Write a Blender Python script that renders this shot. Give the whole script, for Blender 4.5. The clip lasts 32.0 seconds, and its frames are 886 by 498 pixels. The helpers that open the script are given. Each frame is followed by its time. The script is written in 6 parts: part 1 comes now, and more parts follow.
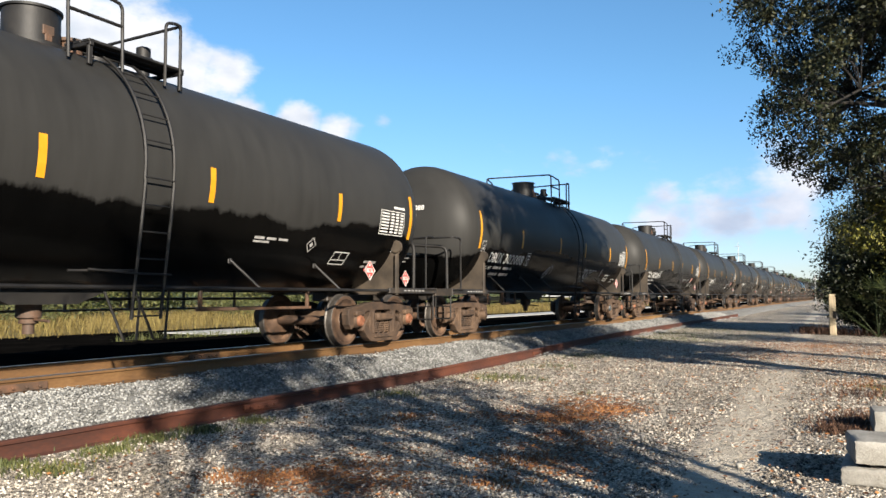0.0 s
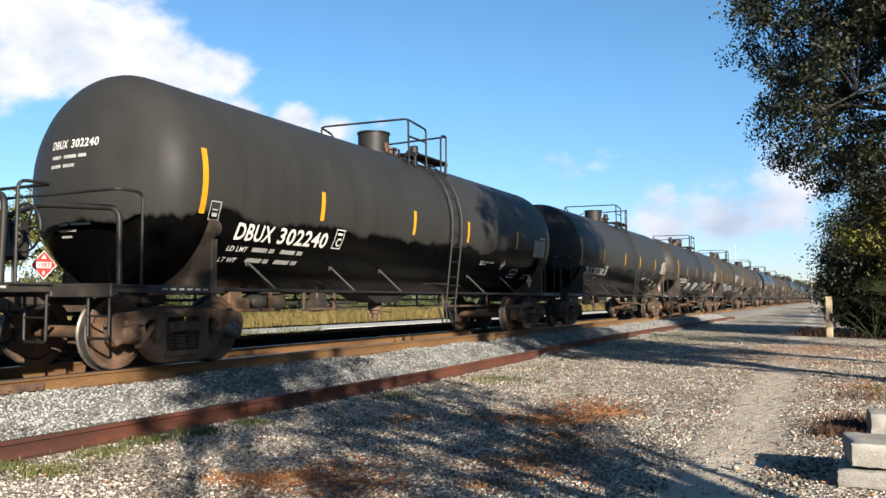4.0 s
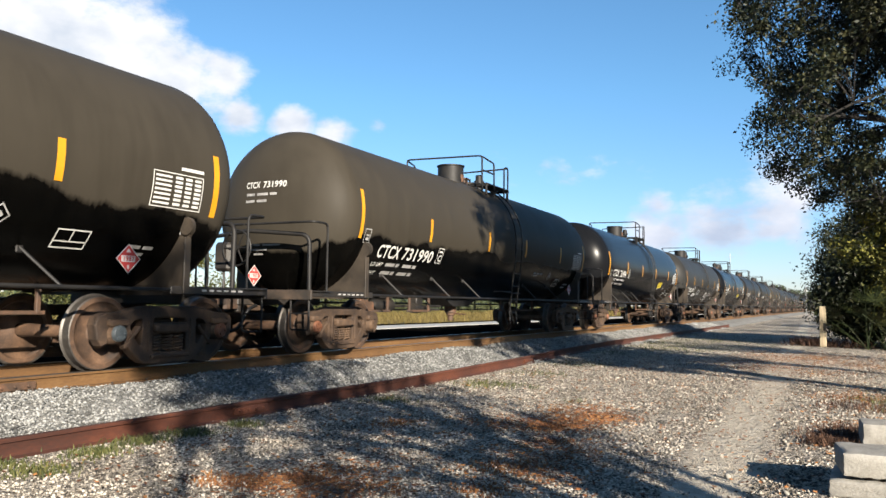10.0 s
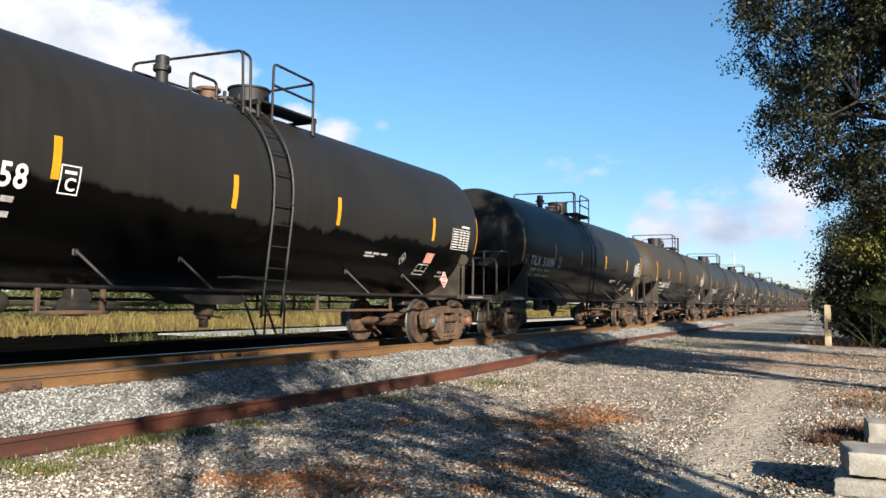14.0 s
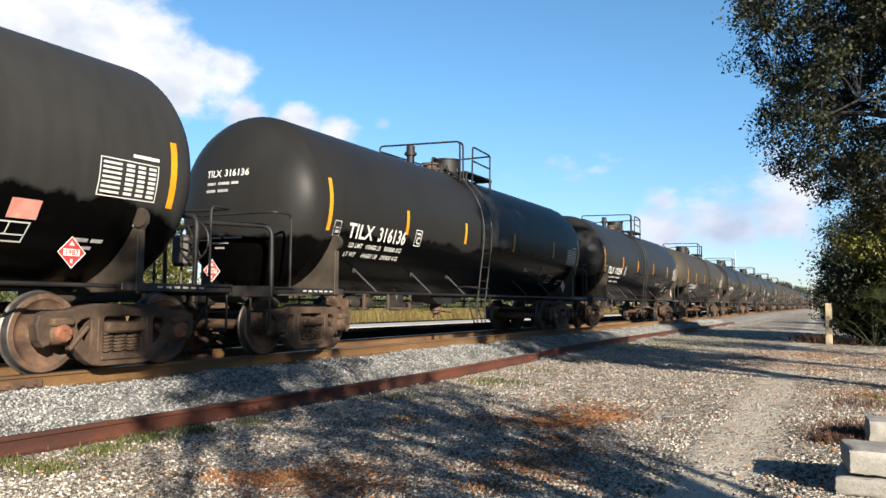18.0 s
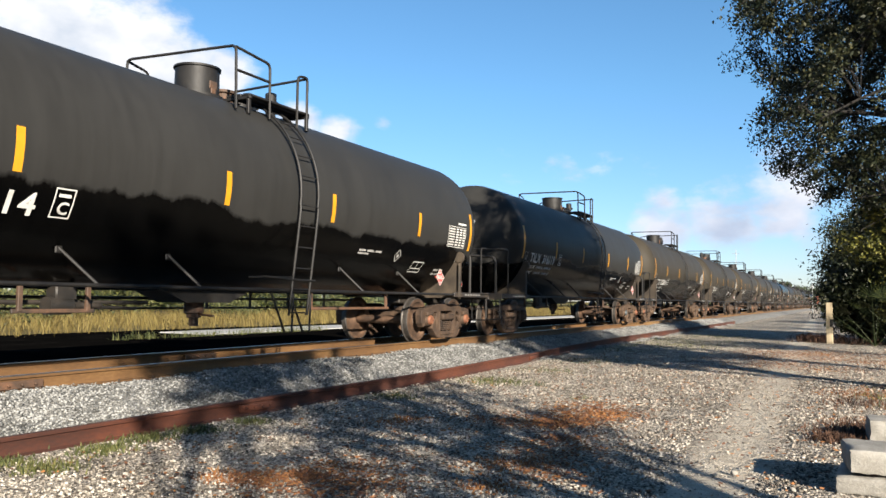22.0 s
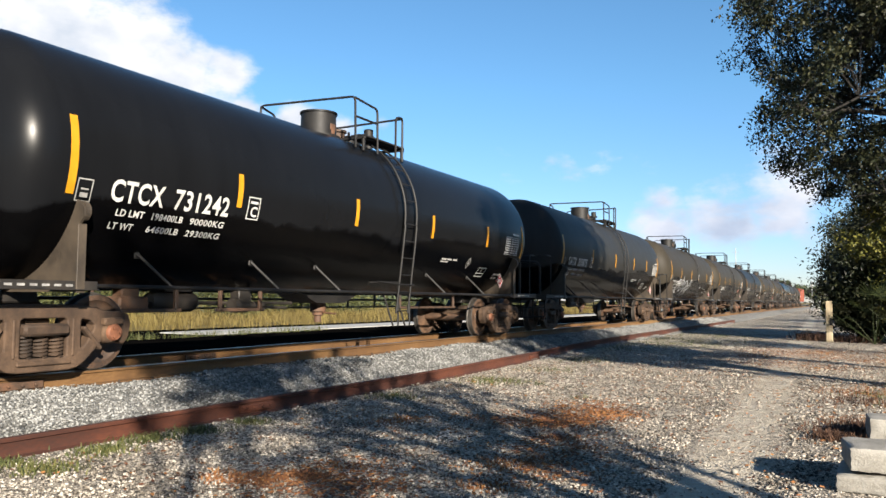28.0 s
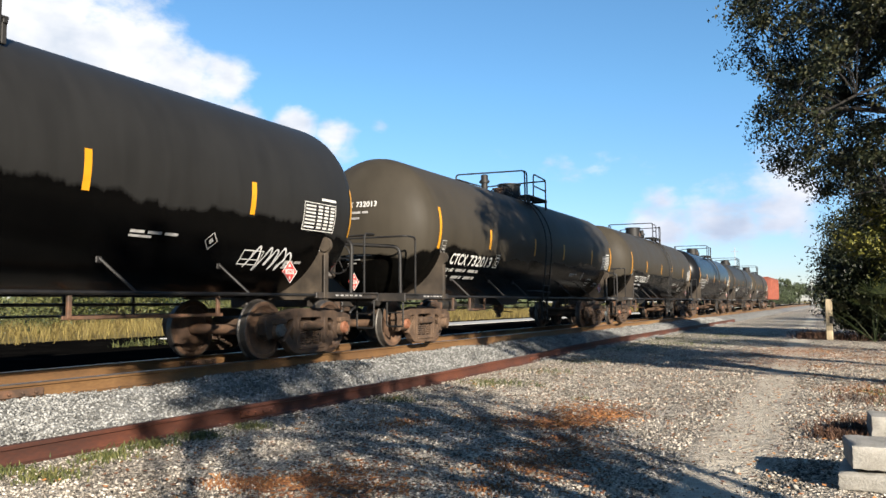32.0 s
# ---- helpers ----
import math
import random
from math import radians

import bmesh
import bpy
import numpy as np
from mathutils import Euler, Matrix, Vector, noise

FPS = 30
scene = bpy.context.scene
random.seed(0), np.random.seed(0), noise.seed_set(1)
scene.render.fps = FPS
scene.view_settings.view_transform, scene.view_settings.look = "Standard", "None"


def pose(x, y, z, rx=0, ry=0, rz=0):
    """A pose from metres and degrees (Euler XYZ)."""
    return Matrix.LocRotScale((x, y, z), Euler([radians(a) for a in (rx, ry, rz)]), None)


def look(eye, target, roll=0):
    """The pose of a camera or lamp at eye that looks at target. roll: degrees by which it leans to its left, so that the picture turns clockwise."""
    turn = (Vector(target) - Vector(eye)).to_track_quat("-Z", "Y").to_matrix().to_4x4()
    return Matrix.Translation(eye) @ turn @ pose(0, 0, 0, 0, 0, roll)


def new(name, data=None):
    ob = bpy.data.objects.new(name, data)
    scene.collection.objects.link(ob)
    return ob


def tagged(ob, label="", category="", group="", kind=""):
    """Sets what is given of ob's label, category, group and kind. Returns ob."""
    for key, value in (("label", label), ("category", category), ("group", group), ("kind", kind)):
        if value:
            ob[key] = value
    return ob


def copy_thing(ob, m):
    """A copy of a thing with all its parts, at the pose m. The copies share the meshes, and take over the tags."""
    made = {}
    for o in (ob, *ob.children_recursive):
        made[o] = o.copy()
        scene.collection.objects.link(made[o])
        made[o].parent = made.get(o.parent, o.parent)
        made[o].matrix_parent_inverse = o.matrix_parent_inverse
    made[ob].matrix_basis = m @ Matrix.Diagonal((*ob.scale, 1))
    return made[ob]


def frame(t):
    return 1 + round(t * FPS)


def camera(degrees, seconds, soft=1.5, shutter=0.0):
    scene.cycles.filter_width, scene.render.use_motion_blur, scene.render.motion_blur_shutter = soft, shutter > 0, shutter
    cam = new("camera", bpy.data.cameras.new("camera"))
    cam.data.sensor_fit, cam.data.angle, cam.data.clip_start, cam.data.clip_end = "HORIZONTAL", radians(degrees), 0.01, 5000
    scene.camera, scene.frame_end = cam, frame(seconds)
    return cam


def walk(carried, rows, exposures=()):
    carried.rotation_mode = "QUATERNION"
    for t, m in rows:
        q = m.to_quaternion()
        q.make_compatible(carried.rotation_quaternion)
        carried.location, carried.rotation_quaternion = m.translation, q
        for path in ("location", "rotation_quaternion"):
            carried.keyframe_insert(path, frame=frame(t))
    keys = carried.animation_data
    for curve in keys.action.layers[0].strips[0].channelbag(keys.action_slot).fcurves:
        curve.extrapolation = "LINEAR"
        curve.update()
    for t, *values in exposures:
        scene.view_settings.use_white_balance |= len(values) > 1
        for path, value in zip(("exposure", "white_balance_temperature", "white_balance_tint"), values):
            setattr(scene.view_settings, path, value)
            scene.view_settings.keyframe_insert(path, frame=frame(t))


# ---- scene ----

# World: +Y runs along the track away from the viewer, X across it (the train stands at -X), z = 0 is the gravel.
CAM_Z = 1.391
RAIL_Z = 0.52          # head of the running rails
RAIL_X = -8.137        # near running rail
TRACK_X = RAIL_X - 0.7525
SPEED = 18.93          # metres a second, towards -Y
CAR_L = 16.75


def aim(yaw, pitch, roll):
    """Camera pose at the fixed stand: degrees to the left of +Y, up, and roll."""
    a, b, c = radians(yaw), radians(pitch), radians(roll)
    fw = Vector((-math.sin(a) * math.cos(b), math.cos(a) * math.cos(b), math.sin(b)))
    rt = Vector((math.cos(a), math.sin(a), 0))
    up = rt.cross(fw)
    rt, up = rt * math.cos(c) + up * math.sin(c), up * math.cos(c) - rt * math.sin(c)
    m = Matrix((rt, up, -fw)).transposed().to_4x4()
    m.translation = (0, 0, CAM_Z)
    return m


cam = camera(59.14, 32.0, soft=1.5)
walk(cam, [
    (0, aim(27.210, 3.543, -0.180)),
    (0.5, aim(27.171, 3.543, -0.163)),
    (1, aim(27.132, 3.554, -0.159)),
    (1.5, aim(27.174, 3.645, -0.109)),
    (2, aim(27.226, 3.701, -0.065)),
    (2.5, aim(27.115, 3.693, -0.200)),
    (3, aim(27.116, 3.768, -0.068)),
    (3.5, aim(27.029, 3.685, -0.061)),
    (5.5, aim(27.028, 3.670, -0.142)),
    (6, aim(27.031, 3.733, -0.136)),
    (6.5, aim(27.036, 3.788, -0.107)),
    (7, aim(27.073, 3.844, -0.008)),
    (7.5, aim(27.063, 3.817, -0.050)),
    (8, aim(26.984, 3.925, 0.278)),
    (8.5, aim(26.679, 3.946, 0.717)),
    (9, aim(26.815, 4.001, 0.714)),
    (9.5, aim(26.723, 4.048, 0.737)),
    (10, aim(26.690, 3.987, 0.724)),
    (10.5, aim(26.717, 4.003, 0.743)),
    (11, aim(26.787, 3.981, 0.695)),
    (11.5, aim(26.661, 4.004, 0.755)),
    (12, aim(26.807, 3.958, 0.651)),
    (12.5, aim(27.004, 3.901, 0.617)),
    (13, aim(27.002, 3.900, 0.621)),
    (13.5, aim(26.929, 4.000, 0.699)),
    (14, aim(26.976, 3.920, 0.660)),
    (14.5, aim(26.916, 3.912, 0.629)),
    (16.5, aim(27.094, 3.803, 0.560)),
    (17, aim(27.104, 3.841, 0.599)),
    (17.5, aim(27.077, 3.822, 0.653)),
    (18, aim(27.038, 3.797, 0.652)),
    (18.5, aim(27.094, 3.783, 0.597)),
    (19, aim(27.157, 3.782, 0.598)),
    (19.5, aim(27.174, 3.775, 0.599)),
    (20, aim(27.175, 3.749, 0.568)),
    (20.5, aim(27.162, 3.735, 0.611)),
    (21, aim(27.063, 3.746, 0.567)),
    (21.5, aim(27.062, 3.735, 0.638)),
    (22, aim(27.075, 3.773, 0.602)),
    (22.5, aim(27.102, 3.775, 0.604)),
    (23, aim(27.135, 3.738, 0.585)),
    (23.5, aim(27.163, 3.755, 0.547)),
    (24, aim(27.202, 3.731, 0.512)),
    (24.5, aim(27.157, 3.725, 0.532)),
    (25, aim(27.187, 3.727, 0.531)),
    (25.5, aim(27.097, 3.722, 0.534)),
    (27.5, aim(27.052, 3.732, 0.371)),
    (28, aim(27.048, 3.743, 0.427)),
    (28.5, aim(27.077, 3.785, 0.388)),
    (29, aim(27.070, 3.781, 0.345)),
    (29.5, aim(27.159, 3.772, 0.300)),
    (30, aim(27.007, 3.794, 0.346)),
    (30.5, aim(27.019, 3.796, 0.300)),
    (31, aim(27.010, 3.942, -0.027)),
    (31.5, aim(27.112, 3.983, -0.243)),
    (32, aim(26.993, 3.934, -0.230)),
])

# ---- sky, sun ----
SUN_TO = Vector((0.745, -0.667, 0.0)).normalized()
SUN_ELEV = radians(19.5)
sun_vec = Vector((SUN_TO.x * math.cos(SUN_ELEV), SUN_TO.y * math.cos(SUN_ELEV), math.sin(SUN_ELEV)))
sun = new("sun", bpy.data.lights.new("sun", "SUN"))
sun.data.energy, sun.data.angle, sun.data.color = 5.0, radians(0.55), (1.0, 0.90, 0.76)
sun.matrix_world = look(sun_vec * 60, (0, 0, 0))
scene.view_settings.exposure = 1.64


def build_world():
    w = bpy.data.worlds.new("sky")
    scene.world = w
    w.use_nodes = True
    nt = w.node_tree
    nt.nodes.clear()
    N, K = nt.nodes.new, nt.links.new
    out, bg = N("ShaderNodeOutputWorld"), N("ShaderNodeBackground")
    sky = N("ShaderNodeTexSky")
    sky.sky_type, sky.sun_disc = "NISHITA", False
    sky.sun_elevation = SUN_ELEV
    sky.sun_rotation = math.atan2(SUN_TO.x, SUN_TO.y)
    sky.air_density, sky.dust_density, sky.ozone_density = 1.0, 0.15, 3.6
    deep = N("ShaderNodeMixRGB")
    deep.blend_type = "MULTIPLY"
    deep.inputs["Fac"].default_value = 1.0
    K(sky.outputs[0], deep.inputs["Color1"])
    co = N("ShaderNodeTexCoord")
    # paler and less green towards the horizon
    sp, low = N("ShaderNodeSeparateXYZ"), N("ShaderNodeMapRange")
    K(co.outputs["Generated"], sp.inputs[0]), K(sp.outputs["Z"], low.inputs["Value"])
    low.inputs["From Min"].default_value, low.inputs["From Max"].default_value = 0.0, 0.26
    tint = N("ShaderNodeMixRGB")
    tint.inputs["Color1"].default_value, tint.inputs["Color2"].default_value = (0.84, 0.85, 1.07, 1), (0.80, 1.06, 1.13, 1)
    K(low.outputs[0], tint.inputs["Fac"]), K(tint.outputs[0], deep.inputs["Color2"])
    # cumulus: broken noise inside soft patches of the sky
    mp = N("ShaderNodeMapping")
    mp.inputs["Scale"].default_value = (1, 1, 1.7)
    K(co.outputs["Generated"], mp.inputs["Vector"])
    n1 = N("ShaderNodeTexNoise")
    n1.inputs["Scale"].default_value, n1.inputs["Detail"].default_value, n1.inputs["Roughness"].default_value = 11.0, 9.0, 0.58
    K(mp.outputs[0], n1.inputs["Vector"])
    total = None
    for (x, y, z), tight, gain in CLOUDS:
        d = N("ShaderNodeVectorMath")
        d.operation = "DISTANCE"
        K(co.outputs["Generated"], d.inputs[0])
        d.inputs[1].default_value = (x, y, z)
        r = N("ShaderNodeMapRange")
        r.interpolation_type = "SMOOTHSTEP"
        r.inputs["From Min"].default_value, r.inputs["From Max"].default_value = tight, 0.0
        r.inputs["To Min"].default_value, r.inputs["To Max"].default_value = 0.0, gain
        K(d.outputs["Value"], r.inputs["Value"])
        if total is None:
            total = r.outputs[0]
        else:
            m = N("ShaderNodeMath")
            m.operation = "MAXIMUM"
            K(total, m.inputs[0]), K(r.outputs[0], m.inputs[1])
            total = m.outputs[0]
    add = N("ShaderNodeMath")
    add.operation = "ADD"
    K(total, add.inputs[0]), K(n1.outputs["Fac"], add.inputs[1])
    ramp = N("ShaderNodeMapRange")
    ramp.interpolation_type = "SMOOTHSTEP"
    ramp.inputs["From Min"].default_value, ramp.inputs["From Max"].default_value = 0.78, 1.08
    K(add.outputs[0], ramp.inputs["Value"])
    # whiter on top, greyer in the body
    n2 = N("ShaderNodeTexNoise")
    n2.inputs["Scale"].default_value, n2.inputs["Detail"].default_value = 14.0, 6.0
    K(mp.outputs[0], n2.inputs["Vector"])
    cr = N("ShaderNodeValToRGB")
    cr.color_ramp.elements[0].position, cr.color_ramp.elements[0].color = 0.3, (4.3, 4.75, 5.45, 1)
    cr.color_ramp.elements[1].position, cr.color_ramp.elements[1].color = 0.62, (6.6, 6.6, 6.75, 1)
    K(n2.outputs["Fac"], cr.inputs["Fac"])
    veil = N("ShaderNodeMixRGB")
    veil.blend_type = "MULTIPLY"
    veil.inputs["Fac"].default_value = 1.0
    vt = N("ShaderNodeMixRGB")
    vt.inputs["Color1"].default_value, vt.inputs["Color2"].default_value = (0.74, 0.80, 0.94, 1), (1.06, 1.06, 1.06, 1)
    K(low.outputs[0], vt.inputs["Fac"]), K(cr.outputs[0], veil.inputs["Color1"]), K(vt.outputs[0], veil.inputs["Color2"])
    mix = N("ShaderNodeMixRGB")
    K(ramp.outputs[0], mix.inputs["Fac"]), K(deep.outputs[0], mix.inputs["Color1"]), K(veil.outputs[0], mix.inputs["Color2"])
    K(mix.outputs[0], bg.inputs["Color"])
    bg.inputs["Strength"].default_value = 0.05
    K(bg.outputs[0], out.inputs["Surface"])


def sky_dir(yaw, el):
    a, b = radians(yaw), radians(el)
    return (-math.sin(a) * math.cos(b), math.cos(a) * math.cos(b), math.sin(b))


# (direction, angular reach, weight): yaw to the left of +Y and elevation in degrees
CLOUDS = [(sky_dir(56, 18), 0.22, 0.66), (sky_dir(50, 16), 0.17, 0.68), (sky_dir(46, 15.6), 0.11, 0.66), (sky_dir(43.2, 15.2), 0.085, 0.64), (sky_dir(41.6, 13.4), 0.06, 0.58),
          (sky_dir(37.8, 12.6), 0.062, 0.56), (sky_dir(35.0, 12.0), 0.052, 0.56), (sky_dir(31.6, 12.8), 0.035, 0.4), (sky_dir(22, 9.2), 0.07, 0.32), (sky_dir(15.5, 10.2), 0.07, 0.33),
          (sky_dir(62, 25), 0.28, 0.5), (sky_dir(34.0, 11.6), 0.06, 0.45), (sky_dir(39, 10.5), 0.06, 0.4), (sky_dir(12, 10.4), 0.085, 0.31), (sky_dir(18.5, 9.2), 0.09, 0.31),
          (sky_dir(3.6, 7.2), 0.10, 0.58), (sky_dir(7.2, 6.0), 0.10, 0.56), (sky_dir(11.5, 5.2), 0.10, 0.50), (sky_dir(2, 4.5), 0.06, 0.44), (sky_dir(6, 3.6), 0.06, 0.34), (sky_dir(75, 8), 0.25, 0.5)]
for i in range(12):
    CLOUDS.append((sky_dir(75 + i * 24 + random.uniform(-3, 3), random.uniform(5, 26)), random.uniform(0.08, 0.2), random.uniform(0.25, 0.42)))
build_world()

# ---- materials ----
def principled(name):
    m = bpy.data.materials.new(name)
    m.use_nodes = True
    nt = m.node_tree
    return m, nt, nt.nodes["Principled BSDF"]


TONE = 0.60                      # one common scale of the base colours


def surface(name, stops, scale=3.0, fine=40.0, rough=(0.5, 0.8), metal=0.0, bump=0.3, bump_dist=0.01, stretch=(1, 1, 1),
            coords="Object", rand=0.0, island=0.0, spec=0.5, coat=0.0):
    """Colour ramp on broad noise mixed with fine grain; roughness and relief follow the grain."""
    m, nt, b = principled(name)
    N, K = nt.nodes.new, nt.links.new
    co = N("ShaderNodeTexCoord")
    mp = N("ShaderNodeMapping")
    mp.inputs["Scale"].default_value = stretch
    if coords == "World":
        geo = N("ShaderNodeNewGeometry")
        K(geo.outputs["Position"], mp.inputs["Vector"])
    else:
        K(co.outputs[coords], mp.inputs["Vector"])
    a, f = N("ShaderNodeTexNoise"), N("ShaderNodeTexNoise")
    a.inputs["Scale"].default_value, a.inputs["Detail"].default_value, a.inputs["Roughness"].default_value = scale, 6, 0.6
    f.inputs["Scale"].default_value, f.inputs["Detail"].default_value, f.inputs["Roughness"].default_value = fine, 4, 0.65
    K(mp.outputs[0], a.inputs["Vector"]), K(mp.outputs[0], f.inputs["Vector"])
    mix = N("ShaderNodeMath")
    mix.operation = "MULTIPLY_ADD"
    K(f.outputs["Fac"], mix.inputs[0])
    mix.inputs[1].default_value = 0.45
    sub = N("ShaderNodeMath")
    sub.operation = "MULTIPLY_ADD"
    K(a.outputs["Fac"], sub.inputs[0])
    sub.inputs[1].default_value, sub.inputs[2].default_value = 1.2, -0.325
    K(sub.outputs[0], mix.inputs[2])
    fac = mix.outputs[0]
    for amount, node, socket in ((rand, "ShaderNodeObjectInfo", "Random"), (island, "ShaderNodeNewGeometry", "Random Per Island")):
        if amount:
            oi, ma = N(node), N("ShaderNodeMath")
            ma.operation = "MULTIPLY_ADD"
            K(oi.outputs[socket], ma.inputs[0])
            ma.inputs[1].default_value = amount
            su = N("ShaderNodeMath")
            su.operation = "SUBTRACT"
            K(fac, su.inputs[0])
            su.inputs[1].default_value = amount / 2
            K(su.outputs[0], ma.inputs[2])
            fac = ma.outputs[0]
    cr = N("ShaderNodeValToRGB")
    el = cr.color_ramp.elements
    while len(el) < len(stops):
        el.new(0.5)
    for e, (p, c) in zip(el, stops):
        e.position, e.color = p, (*(k * TONE for k in c), 1)
    K(fac, cr.inputs["Fac"]), K(cr.outputs[0], b.inputs["Base Color"])
    rr = N("ShaderNodeMapRange")
    rr.inputs["To Min"].default_value, rr.inputs["To Max"].default_value = rough
    K(fac, rr.inputs["Value"]), K(rr.outputs[0], b.inputs["Roughness"])
    b.inputs["Metallic"].default_value = metal
    b.inputs["Specular IOR Level"].default_value = spec
    b.inputs["Coat Weight"].default_value = coat
    if bump:
        bu = N("ShaderNodeBump")
        bu.inputs["Strength"].default_value, bu.inputs["Distance"].default_value = bump, bump_dist
        K(f.outputs["Fac"], bu.inputs["Height"]), K(bu.outputs[0], b.inputs["Normal"])
    return m


def shell_paint(name, paint, dust, cover, line, rough):
    """Tank paint: gloss black, with a dull film of settled dust that ends at a ragged line along the flank."""
    m, nt, b = principled(name)
    N, K = nt.nodes.new, nt.links.new

    def calc(op, *args, clamp=False):
        n = N("ShaderNodeMath")
        n.operation, n.use_clamp = op, clamp
        for i, s in enumerate(args):
            if isinstance(s, (int, float)):
                n.inputs[i].default_value = s
            else:
                K(s, n.inputs[i])
        return n.outputs[0]

    def noise_of(scale, detail, stretch=(1, 1, 1), rough_=0.55):
        mp, n = N("ShaderNodeMapping"), N("ShaderNodeTexNoise")
        mp.inputs["Scale"].default_value = stretch
        K(shifted.outputs[0], mp.inputs["Vector"]), K(mp.outputs[0], n.inputs["Vector"])
        n.inputs["Scale"].default_value, n.inputs["Detail"].default_value, n.inputs["Roughness"].default_value = scale, detail, rough_
        return n.outputs["Fac"]

    co, oi, sep = N("ShaderNodeTexCoord"), N("ShaderNodeObjectInfo"), N("ShaderNodeSeparateXYZ")
    K(co.outputs["Object"], sep.inputs[0])
    comb, shifted = N("ShaderNodeCombineXYZ"), N("ShaderNodeVectorMath")
    K(calc("MULTIPLY", oi.outputs["Random"], 37.0), comb.inputs["Y"])
    K(co.outputs["Object"], shifted.inputs[0]), K(comb.outputs[0], shifted.inputs[1])
    # height of the dust line: slow waves, small ragged teeth, lower round the leading end
    waves = calc("MULTIPLY_ADD", noise_of(0.45, 2, (1, 1, 0.2)), 0.75, -0.375)
    teeth = calc("MULTIPLY_ADD", noise_of(3.2, 6, (1, 1, 0.15), 0.65), 0.34, -0.17)
    ends = calc("MULTIPLY", calc("SMOOTH_MAX", calc("SUBTRACT", calc("ABSOLUTE", sep.outputs["Y"]), 6.0), 0.0, 0.3), 0.2)
    edge = calc("SUBTRACT", calc("ADD", calc("ADD", line, waves), teeth), ends)
    film = calc("MULTIPLY", calc("SUBTRACT", sep.outputs["Z"], edge), 14.0, clamp=True)
    runs = noise_of(2.6, 6, (1.0, 2.2, 0.22))
    blot = noise_of(0.7, 4)
    amount = calc("MULTIPLY", film, calc("MULTIPLY", cover, calc("ADD", calc("MULTIPLY_ADD", runs, 0.5, 0.42), calc("MULTIPLY", blot, 0.55)), clamp=True))
    trace = calc("MULTIPLY", calc("POWER", runs, 3.0), 0.09 * cover)
    amount = calc("MAXIMUM", amount, trace, clamp=True)
    mix = N("ShaderNodeMixRGB")
    mix.inputs["Color1"].default_value, mix.inputs["Color2"].default_value = (*paint, 1), (*dust, 1)
    K(amount, mix.inputs["Fac"]), K(mix.outputs[0], b.inputs["Base Color"])
    rr = N("ShaderNodeMapRange")
    rr.inputs["To Min"].default_value, rr.inputs["To Max"].default_value = rough
    K(amount, rr.inputs["Value"]), K(rr.outputs[0], b.inputs["Roughness"])
    b.inputs["Specular IOR Level"].default_value = 0.08
    bu = N("ShaderNodeBump")
    bu.inputs["Strength"].default_value, bu.inputs["Distance"].default_value = 0.03, 0.003
    K(noise_of(50, 3), bu.inputs["Height"]), K(bu.outputs[0], b.inputs["Normal"])
    return m


M_SHELL_GREY = shell_paint("tank_paint_dull", (0.0011, 0.0011, 0.0011), (0.0245, 0.0242, 0.0232), 0.95, 2.02, (0.22, 0.5))
M_SHELL_BROWN = shell_paint("tank_paint_dusty", (0.0011, 0.0011, 0.001), (0.034, 0.0292, 0.0222), 1.0, 2.0, (0.22, 0.55))
M_SHELL_BLACK = shell_paint("tank_paint_gloss", (0.0012, 0.0012, 0.0014), (0.017, 0.0185, 0.0215), 0.3, 2.0, (0.25, 0.3))
M_SHELL_DARK = shell_paint("tank_paint_dark", (0.0011, 0.0011, 0.0011), (0.0155, 0.0153, 0.0148), 0.95, 2.05, (0.22, 0.45))
M_FRAME = surface("underframe_paint", [(0.3, (0.012, 0.011, 0.010)), (0.6, (0.035, 0.028, 0.022)), (0.85, (0.09, 0.06, 0.04))], 2.5, 60, (0.45, 0.75), rand=0.2)
# dark ground, blackened further so its colour carries the train's shadow
M_SHADE_STRIP = surface("shade_blackened_ground", [(0.2, (0.003, 0.003, 0.003)), (0.6, (0.0065, 0.006, 0.0054)), (0.9, (0.020, 0.018, 0.016))], 0.8, 18, (0.8, 0.95), bump=0.6, coords="World", spec=0.0)
M_SADDLE = surface("dusty_saddle_paint", [(0.2, (0.014, 0.011, 0.008)), (0.5, (0.046, 0.034, 0.023)), (0.85, (0.10, 0.074, 0.049))], 2.5, 50, (0.55, 0.8), rand=0.2)
M_FITTING = surface("black_fitting_paint", [(0.3, (0.008, 0.008, 0.009)), (0.7, (0.024, 0.022, 0.020))], 3, 50, (0.45, 0.7), bump=0.15, spec=0.3)
M_RUSTFIT = surface("rusty_fitting", [(0.25, (0.03, 0.024, 0.02)), (0.55, (0.10, 0.055, 0.032)), (0.85, (0.22, 0.10, 0.05))], 4, 60, (0.6, 0.85), rand=0.2)
M_BOGIE = surface("dusty_cast_steel", [(0.2, (0.020, 0.011, 0.006)), (0.5, (0.074, 0.042, 0.023)), (0.8, (0.155, 0.092, 0.052))], 3.5, 45, (0.7, 0.9), bump=0.5, rand=0.25)
M_WHEEL = surface("wheel_steel", [(0.25, (0.028, 0.018, 0.013)), (0.55, (0.105, 0.058, 0.033)), (0.8, (0.20, 0.112, 0.062))], 4, 50, (0.55, 0.8), bump=0.3, rand=0.2)
M_TREAD = surface("polished_tread", [(0.3, (0.075, 0.066, 0.058)), (0.8, (0.17, 0.155, 0.14))], 8, 60, (0.4, 0.55), metal=0.6, bump=0.05)
